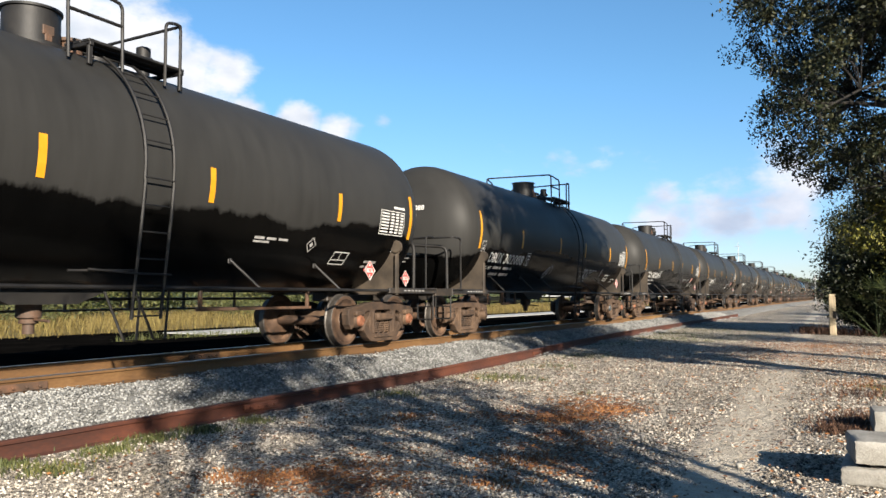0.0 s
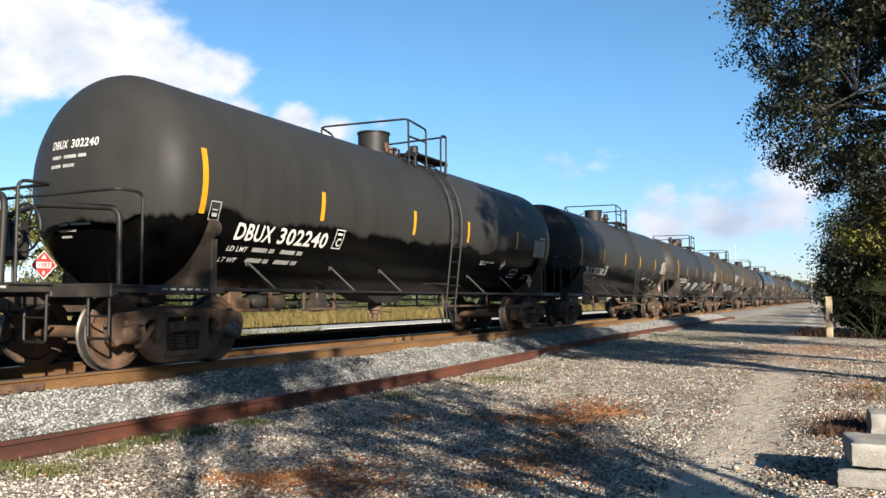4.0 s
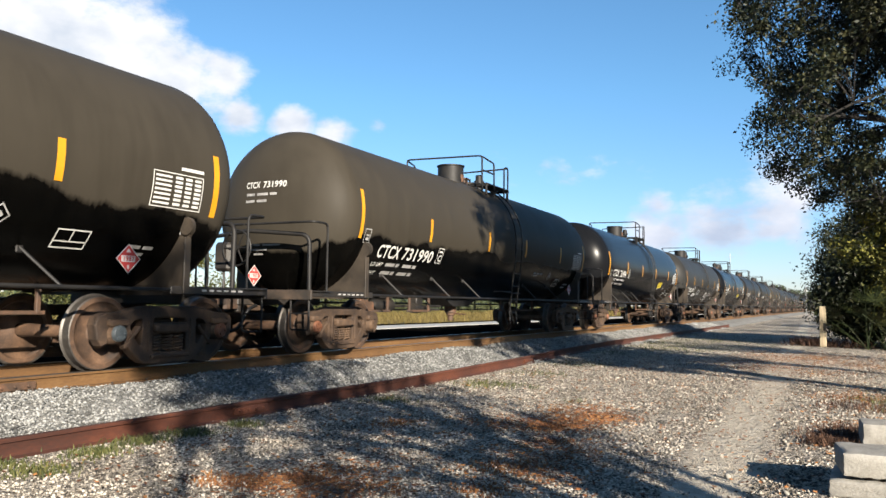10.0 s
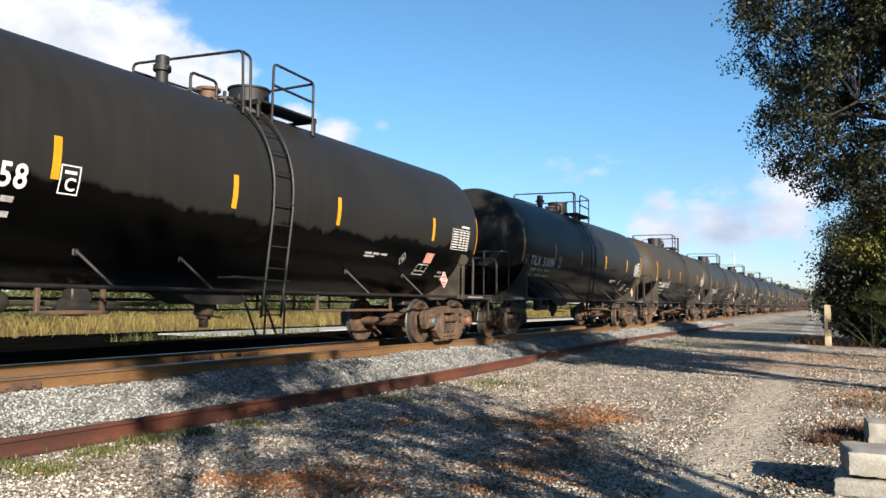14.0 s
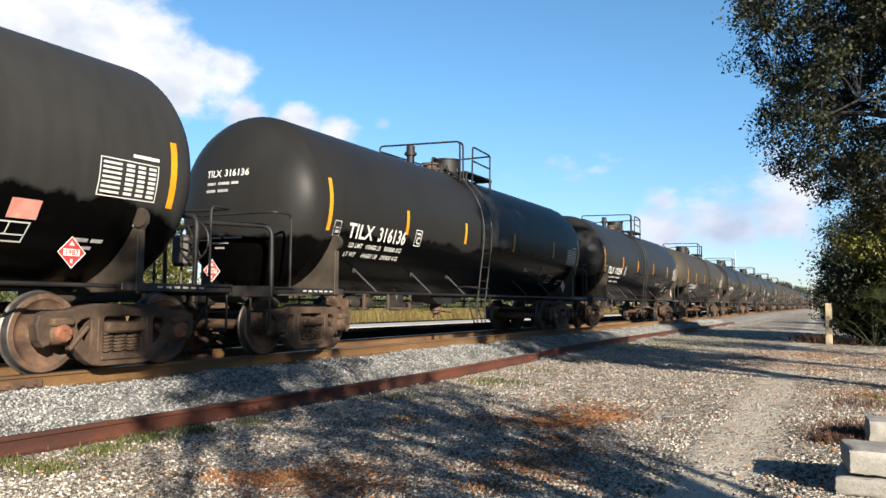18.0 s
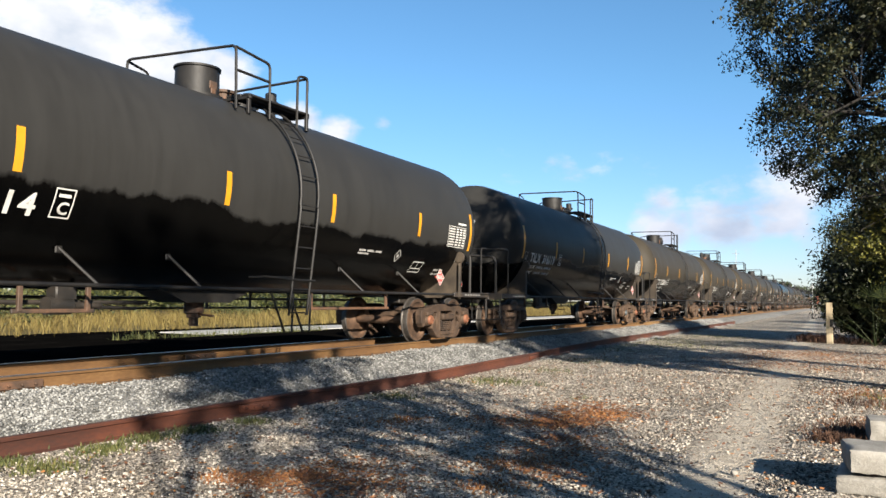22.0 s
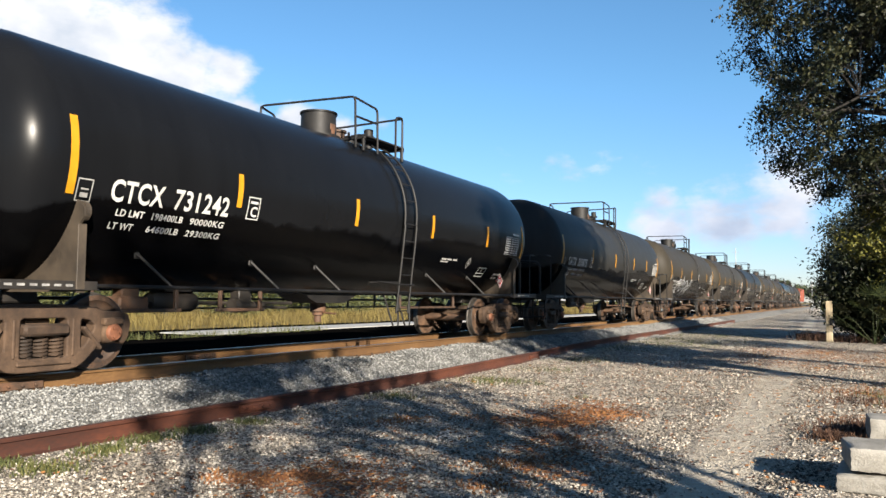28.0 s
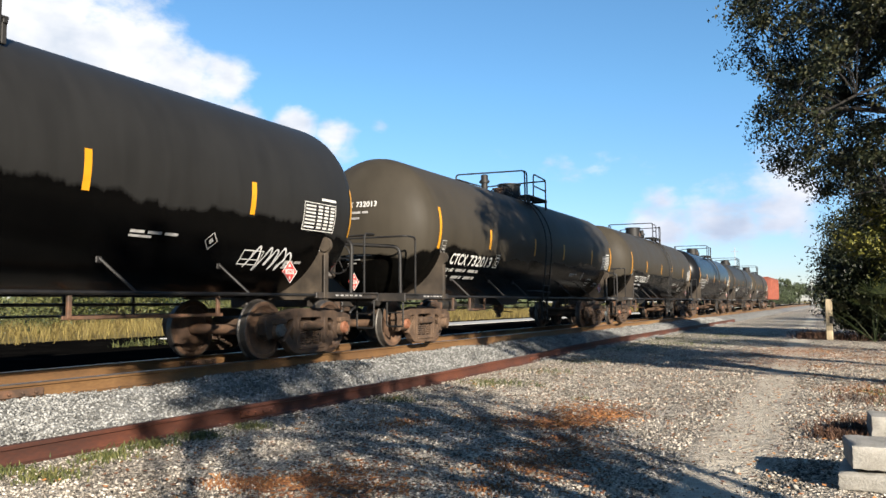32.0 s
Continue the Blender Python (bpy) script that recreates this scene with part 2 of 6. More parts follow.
M_STRIPE = surface("yellow_reflective_tape", [(0.3, (0.66, 0.285, 0.006)), (0.7, (0.74, 0.35, 0.012)), (0.95, (0.36, 0.20, 0.03))], 5, 70, (0.4, 0.6), bump=0.05, rand=0.2)
M_WHITE = surface("white_stencil_paint", [(0.2, (0.50, 0.49, 0.46)), (0.5, (0.78, 0.77, 0.73))], 6, 90, (0.5, 0.7), bump=0.05, rand=0.15)
M_DIMWHITE = surface("small_stencil_paint", [(0.3, (0.26, 0.25, 0.24)), (0.7, (0.55, 0.54, 0.52))], 9, 120, (0.5, 0.7), bump=0.0, rand=0.2)
M_RED = surface("placard_red", [(0.3, (0.55, 0.035, 0.03)), (0.8, (0.68, 0.06, 0.05))], 7, 90, (0.4, 0.6), bump=0.05)
M_PINK = surface("faded_red_label", [(0.3, (0.62, 0.24, 0.18)), (0.8, (0.75, 0.42, 0.34))], 7, 90, (0.5, 0.7), bump=0.0)
M_LABELYEL = surface("yellow_sign_paint", [(0.3, (0.80, 0.62, 0.02)), (0.8, (0.86, 0.70, 0.05))], 7, 90, (0.4, 0.6), bump=0.0)
M_SPRAY = surface("white_spray_paint", [(0.2, (0.42, 0.42, 0.42)), (0.6, (0.80, 0.80, 0.80))], 5, 60, (0.5, 0.7), bump=0.0)
M_SPRAYOR = surface("orange_spray_paint", [(0.2, (0.55, 0.22, 0.12)), (0.6, (0.80, 0.45, 0.30))], 5, 60, (0.5, 0.7), bump=0.0)
M_CAPBLUE = surface("bearing_cap_paint", [(0.3, (0.05, 0.065, 0.075)), (0.8, (0.12, 0.14, 0.15))], 9, 60, (0.4, 0.6), bump=0.1)
M_CAPRUST = surface("bearing_cap_rust", [(0.3, (0.16, 0.06, 0.03)), (0.8, (0.34, 0.13, 0.06))], 9, 60, (0.6, 0.8), bump=0.2)
M_RAIL = surface("rail_side_rust", [(0.2, (0.072, 0.033, 0.010)), (0.5, (0.165, 0.080, 0.023)), (0.8, (0.28, 0.16, 0.055))], 1.2, 40, (0.7, 0.9), bump=0.4, stretch=(1, 0.3, 1))
M_RAILTOP = surface("rail_head_polish", [(0.3, (0.26, 0.22, 0.18)), (0.8, (0.42, 0.39, 0.36))], 3, 60, (0.3, 0.45), metal=0.9, bump=0.03)
M_LOOSERAIL = surface("deep_red_rust", [(0.2, (0.024, 0.0055, 0.002)), (0.5, (0.080, 0.0175, 0.0045)), (0.85, (0.18, 0.047, 0.013))], 1.5, 45, (0.75, 0.95), bump=0.4, stretch=(1, 0.35, 1))
M_TIE = surface("creosoted_wood", [(0.2, (0.03, 0.024, 0.02)), (0.6, (0.09, 0.07, 0.055)), (0.9, (0.16, 0.13, 0.10))], 3, 40, (0.8, 0.95), bump=0.6, stretch=(0.3, 3, 3), rand=0.3)
M_STONE = surface("ballast_stone", [(0.15, (0.085, 0.086, 0.082)), (0.5, (0.25, 0.25, 0.24)), (0.85, (0.46, 0.46, 0.44))], 2, 60, (0.75, 0.95), bump=0.4, bump_dist=0.004, island=0.75)
M_GRIT = surface("limestone_gravel", [(0.14, (0.04, 0.032, 0.024)), (0.44, (0.31, 0.27, 0.22)), (0.85, (0.76, 0.69, 0.585))], 1.2, 60, (0.8, 0.95), bump=0.3, bump_dist=0.003, island=0.68)
M_CONCRETE = surface("weathered_concrete", [(0.15, (0.17, 0.155, 0.13)), (0.45, (0.34, 0.32, 0.28)), (0.8, (0.52, 0.50, 0.45))], 4, 55, (0.8, 0.95), bump=0.6, bump_dist=0.012)
M_POST = surface("bleached_wood", [(0.2, (0.28, 0.21, 0.12)), (0.6, (0.50, 0.41, 0.27)), (0.9, (0.62, 0.54, 0.40))], 3, 40, (0.8, 0.95), bump=0.5, stretch=(4, 4, 0.4))
M_BARK = surface("grey_bark", [(0.2, (0.008, 0.007, 0.0055)), (0.6, (0.018, 0.015, 0.012)), (0.9, (0.036, 0.030, 0.024))], 4, 30, (0.85, 1.0), bump=1.0, bump_dist=0.03, stretch=(2, 2, 0.5))
M_OAK = surface("oak_leaves", [(0.1, (0.006, 0.010, 0.004)), (0.5, (0.018, 0.025, 0.009)), (0.9, (0.062, 0.060, 0.022))], 0.5, 9, (0.42, 0.65), bump=0.0, island=0.6, spec=0.25)
M_BUSH = surface("shrub_leaves", [(0.1, (0.008, 0.014, 0.005)), (0.5, (0.028, 0.042, 0.012)), (0.9, (0.12, 0.12, 0.022))], 0.4, 9, (0.45, 0.7), bump=0.0, island=0.6, spec=0.25)
M_VINE = surface("sunlit_vine_leaves", [(0.1, (0.03, 0.036, 0.006)), (0.5, (0.10, 0.105, 0.018)), (0.9, (0.24, 0.22, 0.04))], 0.6, 9, (0.5, 0.7), bump=0.0, island=0.6, spec=0.25)
M_FARTREE = surface("far_foliage", [(0.1, (0.03, 0.045, 0.022)), (0.5, (0.06, 0.085, 0.035)), (0.9, (0.11, 0.13, 0.05))], 0.3, 6, (0.7, 0.9), bump=0.0, island=0.6)
M_GRASS = surface("green_weeds", [(0.1, (0.035, 0.045, 0.010)), (0.5, (0.080, 0.095, 0.020)), (0.9, (0.17, 0.16, 0.045))], 1.5, 12, (0.6, 0.8), bump=0.0, island=0.6)
M_STRAW = surface("dry_grass", [(0.1, (0.075, 0.050, 0.012)), (0.5, (0.185, 0.135, 0.030)), (0.9, (0.29, 0.225, 0.062))], 0.6, 8, (0.75, 0.9), bump=0.0, island=0.6)
M_LITTER = surface("orange_leaf_litter", [(0.1, (0.10, 0.035, 0.014)), (0.5, (0.26, 0.095, 0.028)), (0.9, (0.44, 0.20, 0.06))], 1.2, 14, (0.75, 0.9), bump=0.0, island=0.7)
M_DRYWEED = surface("brown_dry_weeds", [(0.1, (0.03, 0.014, 0.008)), (0.5, (0.085, 0.038, 0.02)), (0.9, (0.17, 0.085, 0.045))], 1.2, 14, (0.8, 0.95), bump=0.0, island=0.6)
M_REDCAR = surface("red_gondola_paint", [(0.2, (0.16, 0.040, 0.022)), (0.6, (0.34, 0.085, 0.045)), (0.9, (0.42, 0.16, 0.09))], 1.2, 30, (0.6, 0.8), bump=0.1)
M_GALV = surface("galvanised_metal", [(0.3, (0.36, 0.37, 0.38)), (0.8, (0.58, 0.59, 0.60))], 4, 40, (0.4, 0.6), metal=0.4, bump=0.05)
M_ROAD = surface("pale_road", [(0.2, (0.42, 0.41, 0.38)), (0.7, (0.58, 0.57, 0.54))], 0.6, 20, (0.8, 0.95), bump=0.2, coords="World", spec=0.1)


def ground_material():
    """Limestone gravel, a sandy foot track, grass on the far side, all one sheet."""
    m, nt, b = principled("ground_gravel")
    N, K = nt.nodes.new, nt.links.new
    geo = N("ShaderNodeNewGeometry")
    sep = N("ShaderNodeSeparateXYZ")
    K(geo.outputs["Position"], sep.inputs[0])

    def noise_tex(scale, detail=5, rough=0.6):
        n = N("ShaderNodeTexNoise")
        n.inputs["Scale"].default_value, n.inputs["Detail"].default_value, n.inputs["Roughness"].default_value = scale, detail, rough
        K(geo.outputs["Position"], n.inputs["Vector"])
        return n.outputs["Fac"]

    def ramp(fac, stops):
        c = N("ShaderNodeValToRGB")
        while len(c.color_ramp.elements) < len(stops):
            c.color_ramp.elements.new(0.5)
        for e, (p, col) in zip(c.color_ramp.elements, stops):
            e.position, e.color = p, (*(k * TONE for k in col), 1)
        K(fac, c.inputs["Fac"])
        return c.outputs[0]

    def mathn(op, a, v):
        n = N("ShaderNodeMath")
        n.operation = op
        for i, s in enumerate((a, v)):
            if isinstance(s, (int, float)):
                n.inputs[i].default_value = s
            else:
                K(s, n.inputs[i])
        return n.outputs[0]

    def mixc(fac, a, c):
        n = N("ShaderNodeMixRGB")
        K(fac, n.inputs["Fac"]), K(a, n.inputs["Color1"]), K(c, n.inputs["Color2"])
        return n.outputs[0]

    def band(x, lo0, lo1, hi0, hi1):
        n = N("ShaderNodeMapRange")
        n.inputs["From Min"].default_value, n.inputs["From Max"].default_value = lo0, lo1
        K(x, n.inputs["Value"])
        p = N("ShaderNodeMapRange")
        p.inputs["From Min"].default_value, p.inputs["From Max"].default_value = hi1, hi0
        K(x, p.inputs["Value"])
        return mathn("MULTIPLY", n.outputs[0], p.outputs[0])

    vor = N("ShaderNodeTexVoronoi")
    vor.inputs["Scale"].default_value = 46.0
    K(geo.outputs["Position"], vor.inputs["Vector"])
    cell = N("ShaderNodeSeparateColor")
    K(vor.outputs["Color"], cell.inputs[0])
    grains = ramp(mathn("ADD", mathn("MULTIPLY", cell.outputs[0], 0.65), mathn("MULTIPLY", noise_tex(2.2), 0.5)),
                  [(0.24, (0.028, 0.024, 0.019)), (0.50, (0.32, 0.275, 0.22)), (0.88, (0.86, 0.77, 0.64))])
    sand = ramp(noise_tex(9), [(0.3, (0.56, 0.485, 0.38)), (0.7, (0.76, 0.69, 0.575))])
    wob = mathn("ADD", sep.outputs["X"], mathn("MULTIPLY", mathn("SUBTRACT", noise_tex(0.35), 0.5), 1.6))
    way = mathn("ADD", sep.outputs["X"], mathn("MULTIPLY", mathn("SUBTRACT", noise_tex(0.8), 0.5), 0.6))
    track = band(mathn("ADD", way, mathn("MULTIPLY", sep.outputs["Y"], 0.02)), -1.22, -0.98, -0.58, -0.34)
    patch = N("ShaderNodeMapRange")
    patch.inputs["From Min"].default_value, patch.inputs["From Max"].default_value = 0.24, 0.42
    K(noise_tex(1.6), patch.inputs["Value"])
    col = mixc(mathn("MULTIPLY", track, patch.outputs[0]), grains, sand)
    # rusty leaf stains
    st = N("ShaderNodeMapRange")
    st.inputs["From Min"].default_value, st.inputs["From Max"].default_value = 0.60, 0.74
    K(noise_tex(0.9, 6, 0.65), st.inputs["Value"])
    stain = ramp(noise_tex(30), [(0.3, (0.13, 0.06, 0.028)), (0.7, (0.27, 0.15, 0.075))])
    col = mixc(mathn("MULTIPLY", st.outputs[0], 0.6), col, stain)
    # dry field beyond the track
    field = ramp(noise_tex(0.7, 8, 0.7), [(0.25, (0.10, 0.085, 0.024)), (0.5, (0.22, 0.165, 0.05)), (0.8, (0.33, 0.255, 0.09))])
    far = N("ShaderNodeMapRange")
    far.inputs["From Min"].default_value, far.inputs["From Max"].default_value = -24.0, -25.6
    K(wob, far.inputs["Value"])
    col = mixc(far.outputs[0], col, field)
    right = N("ShaderNodeMapRange")
    right.inputs["From Min"].default_value, right.inputs["From Max"].default_value = 1.6, 3.2
    K(wob, right.inputs["Value"])
    soil = ramp(noise_tex(3.0, 6), [(0.3, (0.07, 0.05, 0.03)), (0.7, (0.20, 0.13, 0.07))])
    col = mixc(right.outputs[0], col, soil)
    K(col, b.inputs["Base Color"])
    b.inputs["Roughness"].default_value = 0.9
    b.inputs["Specular IOR Level"].default_value = 0.15
    bu = N("ShaderNodeBump")
    bu.inputs["Strength"].default_value, bu.inputs["Distance"].default_value = 1.0, 0.035
    K(mathn("ADD", mathn("ADD", mathn("MULTIPLY", vor.outputs["Distance"], -0.7), mathn("MULTIPLY", noise_tex(40), 0.6)), mathn("MULTIPLY", noise_tex(6.5), 3.2)), bu.inputs["Height"])
    K(bu.outputs[0], b.inputs["Normal"])
    return m


M_GROUND = ground_material()


# ---- mesh building ----
class MB:
    """Collects plain geometry for one mesh."""

    def __init__(self):
        self.v, self.f, self.mi, self.slot = [], [], [], 0

    def add(self, verts, faces):
        o = len(self.v)
        self.v.extend(tuple(p) for p in verts)
        self.f.extend(tuple(i + o for i in q) for q in faces)
        self.mi.extend([self.slot] * len(faces))
        return self

    def box(self, c, s, bevel=0.0, m=None):
        hx, hy, hz = s[0] / 2, s[1] / 2, s[2] / 2
        b = min(bevel, hx * 0.9, hy * 0.9, hz * 0.9)
        if b <= 0:
            vs = [(x * hx, y * hy, z * hz) for x in (-1, 1) for y in (-1, 1) for z in (-1, 1)]
            fs = [(0, 1, 3, 2), (4, 6, 7, 5), (0, 4, 5, 1), (2, 3, 7, 6), (0, 2, 6, 4), (1, 5, 7, 3)]
        else:
            vs, idx, fs = [], {}, []
            for x in (-1, 1):
                for y in (-1, 1):
                    for z in (-1, 1):
                        for a in range(3):
                            p = [x * (hx - b), y * (hy - b), z * (hz - b)]
                            p[a] += (x, y, z)[a] * b
                            idx[(x, y, z, a)] = len(vs)
                            vs.append(tuple(p))
            for a in range(3):
                o1, o2 = (a + 1) % 3, (a + 2) % 3
                for sg in (-1, 1):
                    q = []
                    for u, w in ((-1, -1), (1, -1), (1, 1), (-1, 1)):
                        k = [0, 0, 0]
                        k[a], k[o1], k[o2] = sg, u, w
                        q.append(idx[(*k, a)])
                    fs.append(tuple(q if sg > 0 else q[::-1]))
                for u in (-1, 1):
                    for w in (-1, 1):
                        k0, k1 = [0, 0, 0], [0, 0, 0]
                        k0[a], k1[a] = -1, 1
                        k0[o1] = k1[o1] = u
                        k0[o2] = k1[o2] = w
                        q = [idx[(*k0, o1)], idx[(*k1, o1)], idx[(*k1, o2)], idx[(*k0, o2)]]
                        fs.append(tuple(q if u * w > 0 else q[::-1]))
            for x in (-1, 1):
                for y in (-1, 1):
                    for z in (-1, 1):
                        q = [idx[(x, y, z, 0)], idx[(x, y, z, 1)], idx[(x, y, z, 2)]]
                        fs.append(tuple(q if x * y * z > 0 else q[::-1]))
        c = Vector(c)
        vs = [(m @ Vector(p) if m else Vector(p)) + c for p in vs]
        return self.add(vs, fs)

    def tube(self, pts, r, n=8, caps=True, closed=False):
        pts = [Vector(p) for p in pts]
        rs = r if isinstance(r, (list, tuple)) else [r] * len(pts)
        vs, fs, up = [], [], None
        k = len(pts)
        for i, p in enumerate(pts):
            a = pts[i - 1] if (i or closed) else p
            b = pts[(i + 1) % k] if (i < k - 1 or closed) else p
            d = (b - a).normalized()
            if up is None:
                up = d.orthogonal().normalized()
            up = (up - d * up.dot(d))
            up = up.normalized() if up.length > 1e-6 else d.orthogonal().normalized()
            sd = d.cross(up)
            for j in range(n):
                t = 2 * math.pi * j / n
                vs.append(p + (up * math.cos(t) + sd * math.sin(t)) * rs[i])
        for i in range(k if closed else k - 1):
            for j in range(n):
                i2, j2 = (i + 1) % k, (j + 1) % n
                fs.append((i * n + j, i * n + j2, i2 * n + j2, i2 * n + j))
        if caps and not closed:
            fs += [tuple(range(n))[::-1], tuple((k - 1) * n + j for j in range(n))]
        return self.add(vs, fs)

    def bent(self, pts, r, n=8, bend=0.08):
        """A pipe with rounded corners."""
        pts = [Vector(p) for p in pts]
        out = [pts[0]]
        for a, p, b in zip(pts, pts[1:], pts[2:]):
            da, db = (a - p), (b - p)
            w = min(bend, da.length * 0.45, db.length * 0.45)
            p0, p1 = p + da.normalized() * w, p + db.normalized() * w
            for t in (0, 0.25, 0.5, 0.75, 1):
                out.append(p0 * (1 - t) ** 2 + p * 2 * t * (1 - t) + p1 * t * t)
        out.append(pts[-1])
        return self.tube(out, r, n)

    def lathe(self, prof, axis="y", n=32, c=(0, 0, 0), cap=True):
        """prof: (along, radius) pairs."""
        vs, fs = [], []
        for a, r in prof:
            for j in range(n):
                t = 2 * math.pi * j / n
                u, w = r * math.cos(t), r * math.sin(t)
                p = {"x": (a, u, w), "y": (w, a, u), "z": (u, w, a)}[axis]
                vs.append((p[0] + c[0], p[1] + c[1], p[2] + c[2]))
        for i in range(len(prof) - 1):
            for j in range(n):
                j2 = (j + 1) % n
                fs.append((i * n + j, i * n + j2, (i + 1) * n + j2, (i + 1) * n + j))
        if cap:
            fs += [tuple(range(n))[::-1], tuple((len(prof) - 1) * n + j for j in range(n))]
        return self.add(vs, fs)

    def prism(self, poly, axis, lo, hi):
        """A polygon in the plane across axis, from lo to hi."""
        def at(u, w, a):
            return {"x": (a, u, w), "y": (u, a, w), "z": (u, w, a)}[axis]
        n = len(poly)
        vs = [at(u, w, lo) for u, w in poly] + [at(u, w, hi) for u, w in poly]
        fs = [tuple(range(n))[::-1], tuple(range(n, 2 * n))] + [(i, (i + 1) % n, (i + 1) % n + n, i + n) for i in range(n)]
        return self.add(vs, fs)

    def mesh(self, name, mats, smooth=None):
        me = bpy.data.meshes.new(name)
        me.from_pydata(self.v, [], self.f)
        for m in (mats if isinstance(mats, (list, tuple)) else [mats]):
            me.materials.append(m)
        if any(self.mi):
            me.polygons.foreach_set("material_index", self.mi)
        bm = bmesh.new()
        bm.from_mesh(me)
        bmesh.ops.recalc_face_normals(bm, faces=bm.faces)
        bm.to_mesh(me)
        bm.free()
        if smooth is not None:
            me.shade_smooth()
            me.set_sharp_from_angle(angle=radians(smooth))
        return me


def part(name, mb, material, parent, label="", smooth=None, at=None):
    """Links collected geometry as one mesh object under parent."""
    ob = new(name, mb.mesh(name, material, smooth))
    ob.parent = parent
    if at:
        ob.location = at
    return tagged(ob, label)


def thing(name, label, category, group="", kind="", at=(0, 0, 0)):
    ob = new(name)
    ob.empty_display_size = 0.2
    ob.location = at
    return tagged(ob, label, category, group, kind)


def solid(name, mb, material, label, category, group="", kind="", smooth=None, at=(0, 0, 0)):
    ob = new(name, mb.mesh(name, material, smooth))
    ob.location = at
    return tagged(ob, label, category, group, kind)


def raw_mesh(name, verts, faces, material):
    """A large mesh from numpy arrays; all faces have the same number of corners."""
    me = bpy.data.meshes.new(name)
    k = faces.shape[1]
    me.vertices.add(len(verts))
    me.vertices.foreach_set("co", np.ascontiguousarray(verts, dtype=np.float32).ravel())
    me.loops.add(faces.size)
    me.loops.foreach_set("vertex_index", np.ascontiguousarray(faces, dtype=np.int32).ravel())
    me.polygons.add(len(faces))
    me.polygons.foreach_set("loop_start", np.arange(0, faces.size, k, dtype=np.int32))
    me.update(calc_edges=True)
    me.validate()
    for m in (material if isinstance(material, (list, tuple)) else [material]):
        me.materials.append(m)
    return me


RNG = np.random.default_rng(7)


def stones(points, sizes, rng):
    """Rough eight-faced stones at the points."""
    n = len(points)
    base = np.array([(1, 0, 0), (-1, 0, 0), (0, 1, 0), (0, -1, 0), (0, 0, 1), (0, 0, -1)], float)
    v = base[None] * rng.uniform(0.55, 1.15, (n, 6, 1))
    v = v + rng.uniform(-0.28, 0.28, (n, 6, 3))
    q = rng.normal(size=(n, 4))
    q /= np.linalg.norm(q, axis=1, keepdims=True)
    w, x, y, z = q.T
    R = np.stack([1 - 2 * (y * y + z * z), 2 * (x * y - z * w), 2 * (x * z + y * w), 2 * (x * y + z * w), 1 - 2 * (x * x + z * z), 2 * (y * z - x * w),
                  2 * (x * z - y * w), 2 * (y * z + x * w), 1 - 2 * (x * x + y * y)], 1).reshape(n, 3, 3)
    v = np.einsum("nij,nkj->nki", R, v * sizes[:, None, None])
    v = v * np.array([1, 1, 0.75]) + points[:, None, :]
    f = np.array([(0, 2, 4), (2, 1, 4), (1, 3, 4), (3, 0, 4), (2, 0, 5), (1, 2, 5), (3, 1, 5), (0, 3, 5)])
    return v.reshape(-1, 3), (f[None] + 6 * np.arange(n)[:, None, None]).reshape(-1, 3)


def leaves(points, size, rng, aspect=0.5, droop=0.0, normal_up=0.3):
    """Pointed leaf blades (two triangles folded at the midrib) at the points."""
    n = len(points)
    d = rng.normal(size=(n, 3))
    d[:, 2] -= droop
    d /= np.linalg.norm(d, axis=1, keepdims=True)
    h = rng.normal(size=(n, 3))
    h[:, 2] += normal_up
    s = np.cross(d, h)
    s /= np.linalg.norm(s, axis=1, keepdims=True) + 1e-9
    nn = np.cross(s, d)
    L = size * rng.uniform(0.6, 1.25, (n, 1))
    w = L * aspect / 2
    p0, p2 = points, points + d * L
    m = points + d * L * 0.45 - nn * w * 0.3
    v = np.stack([p0, m + s * w, p2, m - s * w], 1).reshape(-1, 3)
    f = (np.array([(0, 1, 2, 3)])[None] + 4 * np.arange(n)[:, None, None]).reshape(-1, 4)
    return v, f

# ---- ground, ballast, rails ----
def ground_height(x, y):
    """Nearly flat gravel that drops a little beyond the track bed."""
    return 0.03 * np.sin(x * 0.9 + 0.4 * y) * np.cos(y * 0.31) * np.clip((x + 6.4) / 2, 0, 1)


def build_ground():
    def axis_steps(near_lo, near_hi, step, far):
        core = np.arange(near_lo, near_hi + step / 2, step)
        out, d, lo, hi = list(core), step, near_lo, near_hi
        while hi < far:
            d *= 1.35
            hi += d
            lo -= d
            out = [lo] + out + [hi]
        return np.array(out)
    xs, ys = axis_steps(-8, 4, 0.25, 2200), axis_steps(0, 40, 0.5, 3000)
    X, Y = np.meshgrid(xs, ys, indexing="ij")
    Z = ground_height(X, Y)
    Z += np.where(np.abs(X) < 9, RNG.normal(0, 0.006, X.shape), 0)
    v = np.stack([X, Y, Z], -1).reshape(-1, 3)
    nx, ny = len(xs), len(ys)
    i, j = np.meshgrid(np.arange(nx - 1), np.arange(ny - 1), indexing="ij")
    a = (i * ny + j).ravel()
    f = np.stack([a, a + ny, a + ny + 1, a + 1], 1)
    me = raw_mesh("ground", v, f, M_GROUND)
    me.shade_smooth()
    tagged(new("ground", me), "pale limestone gravel yard with a sandy foot track", "ground", kind="structure")


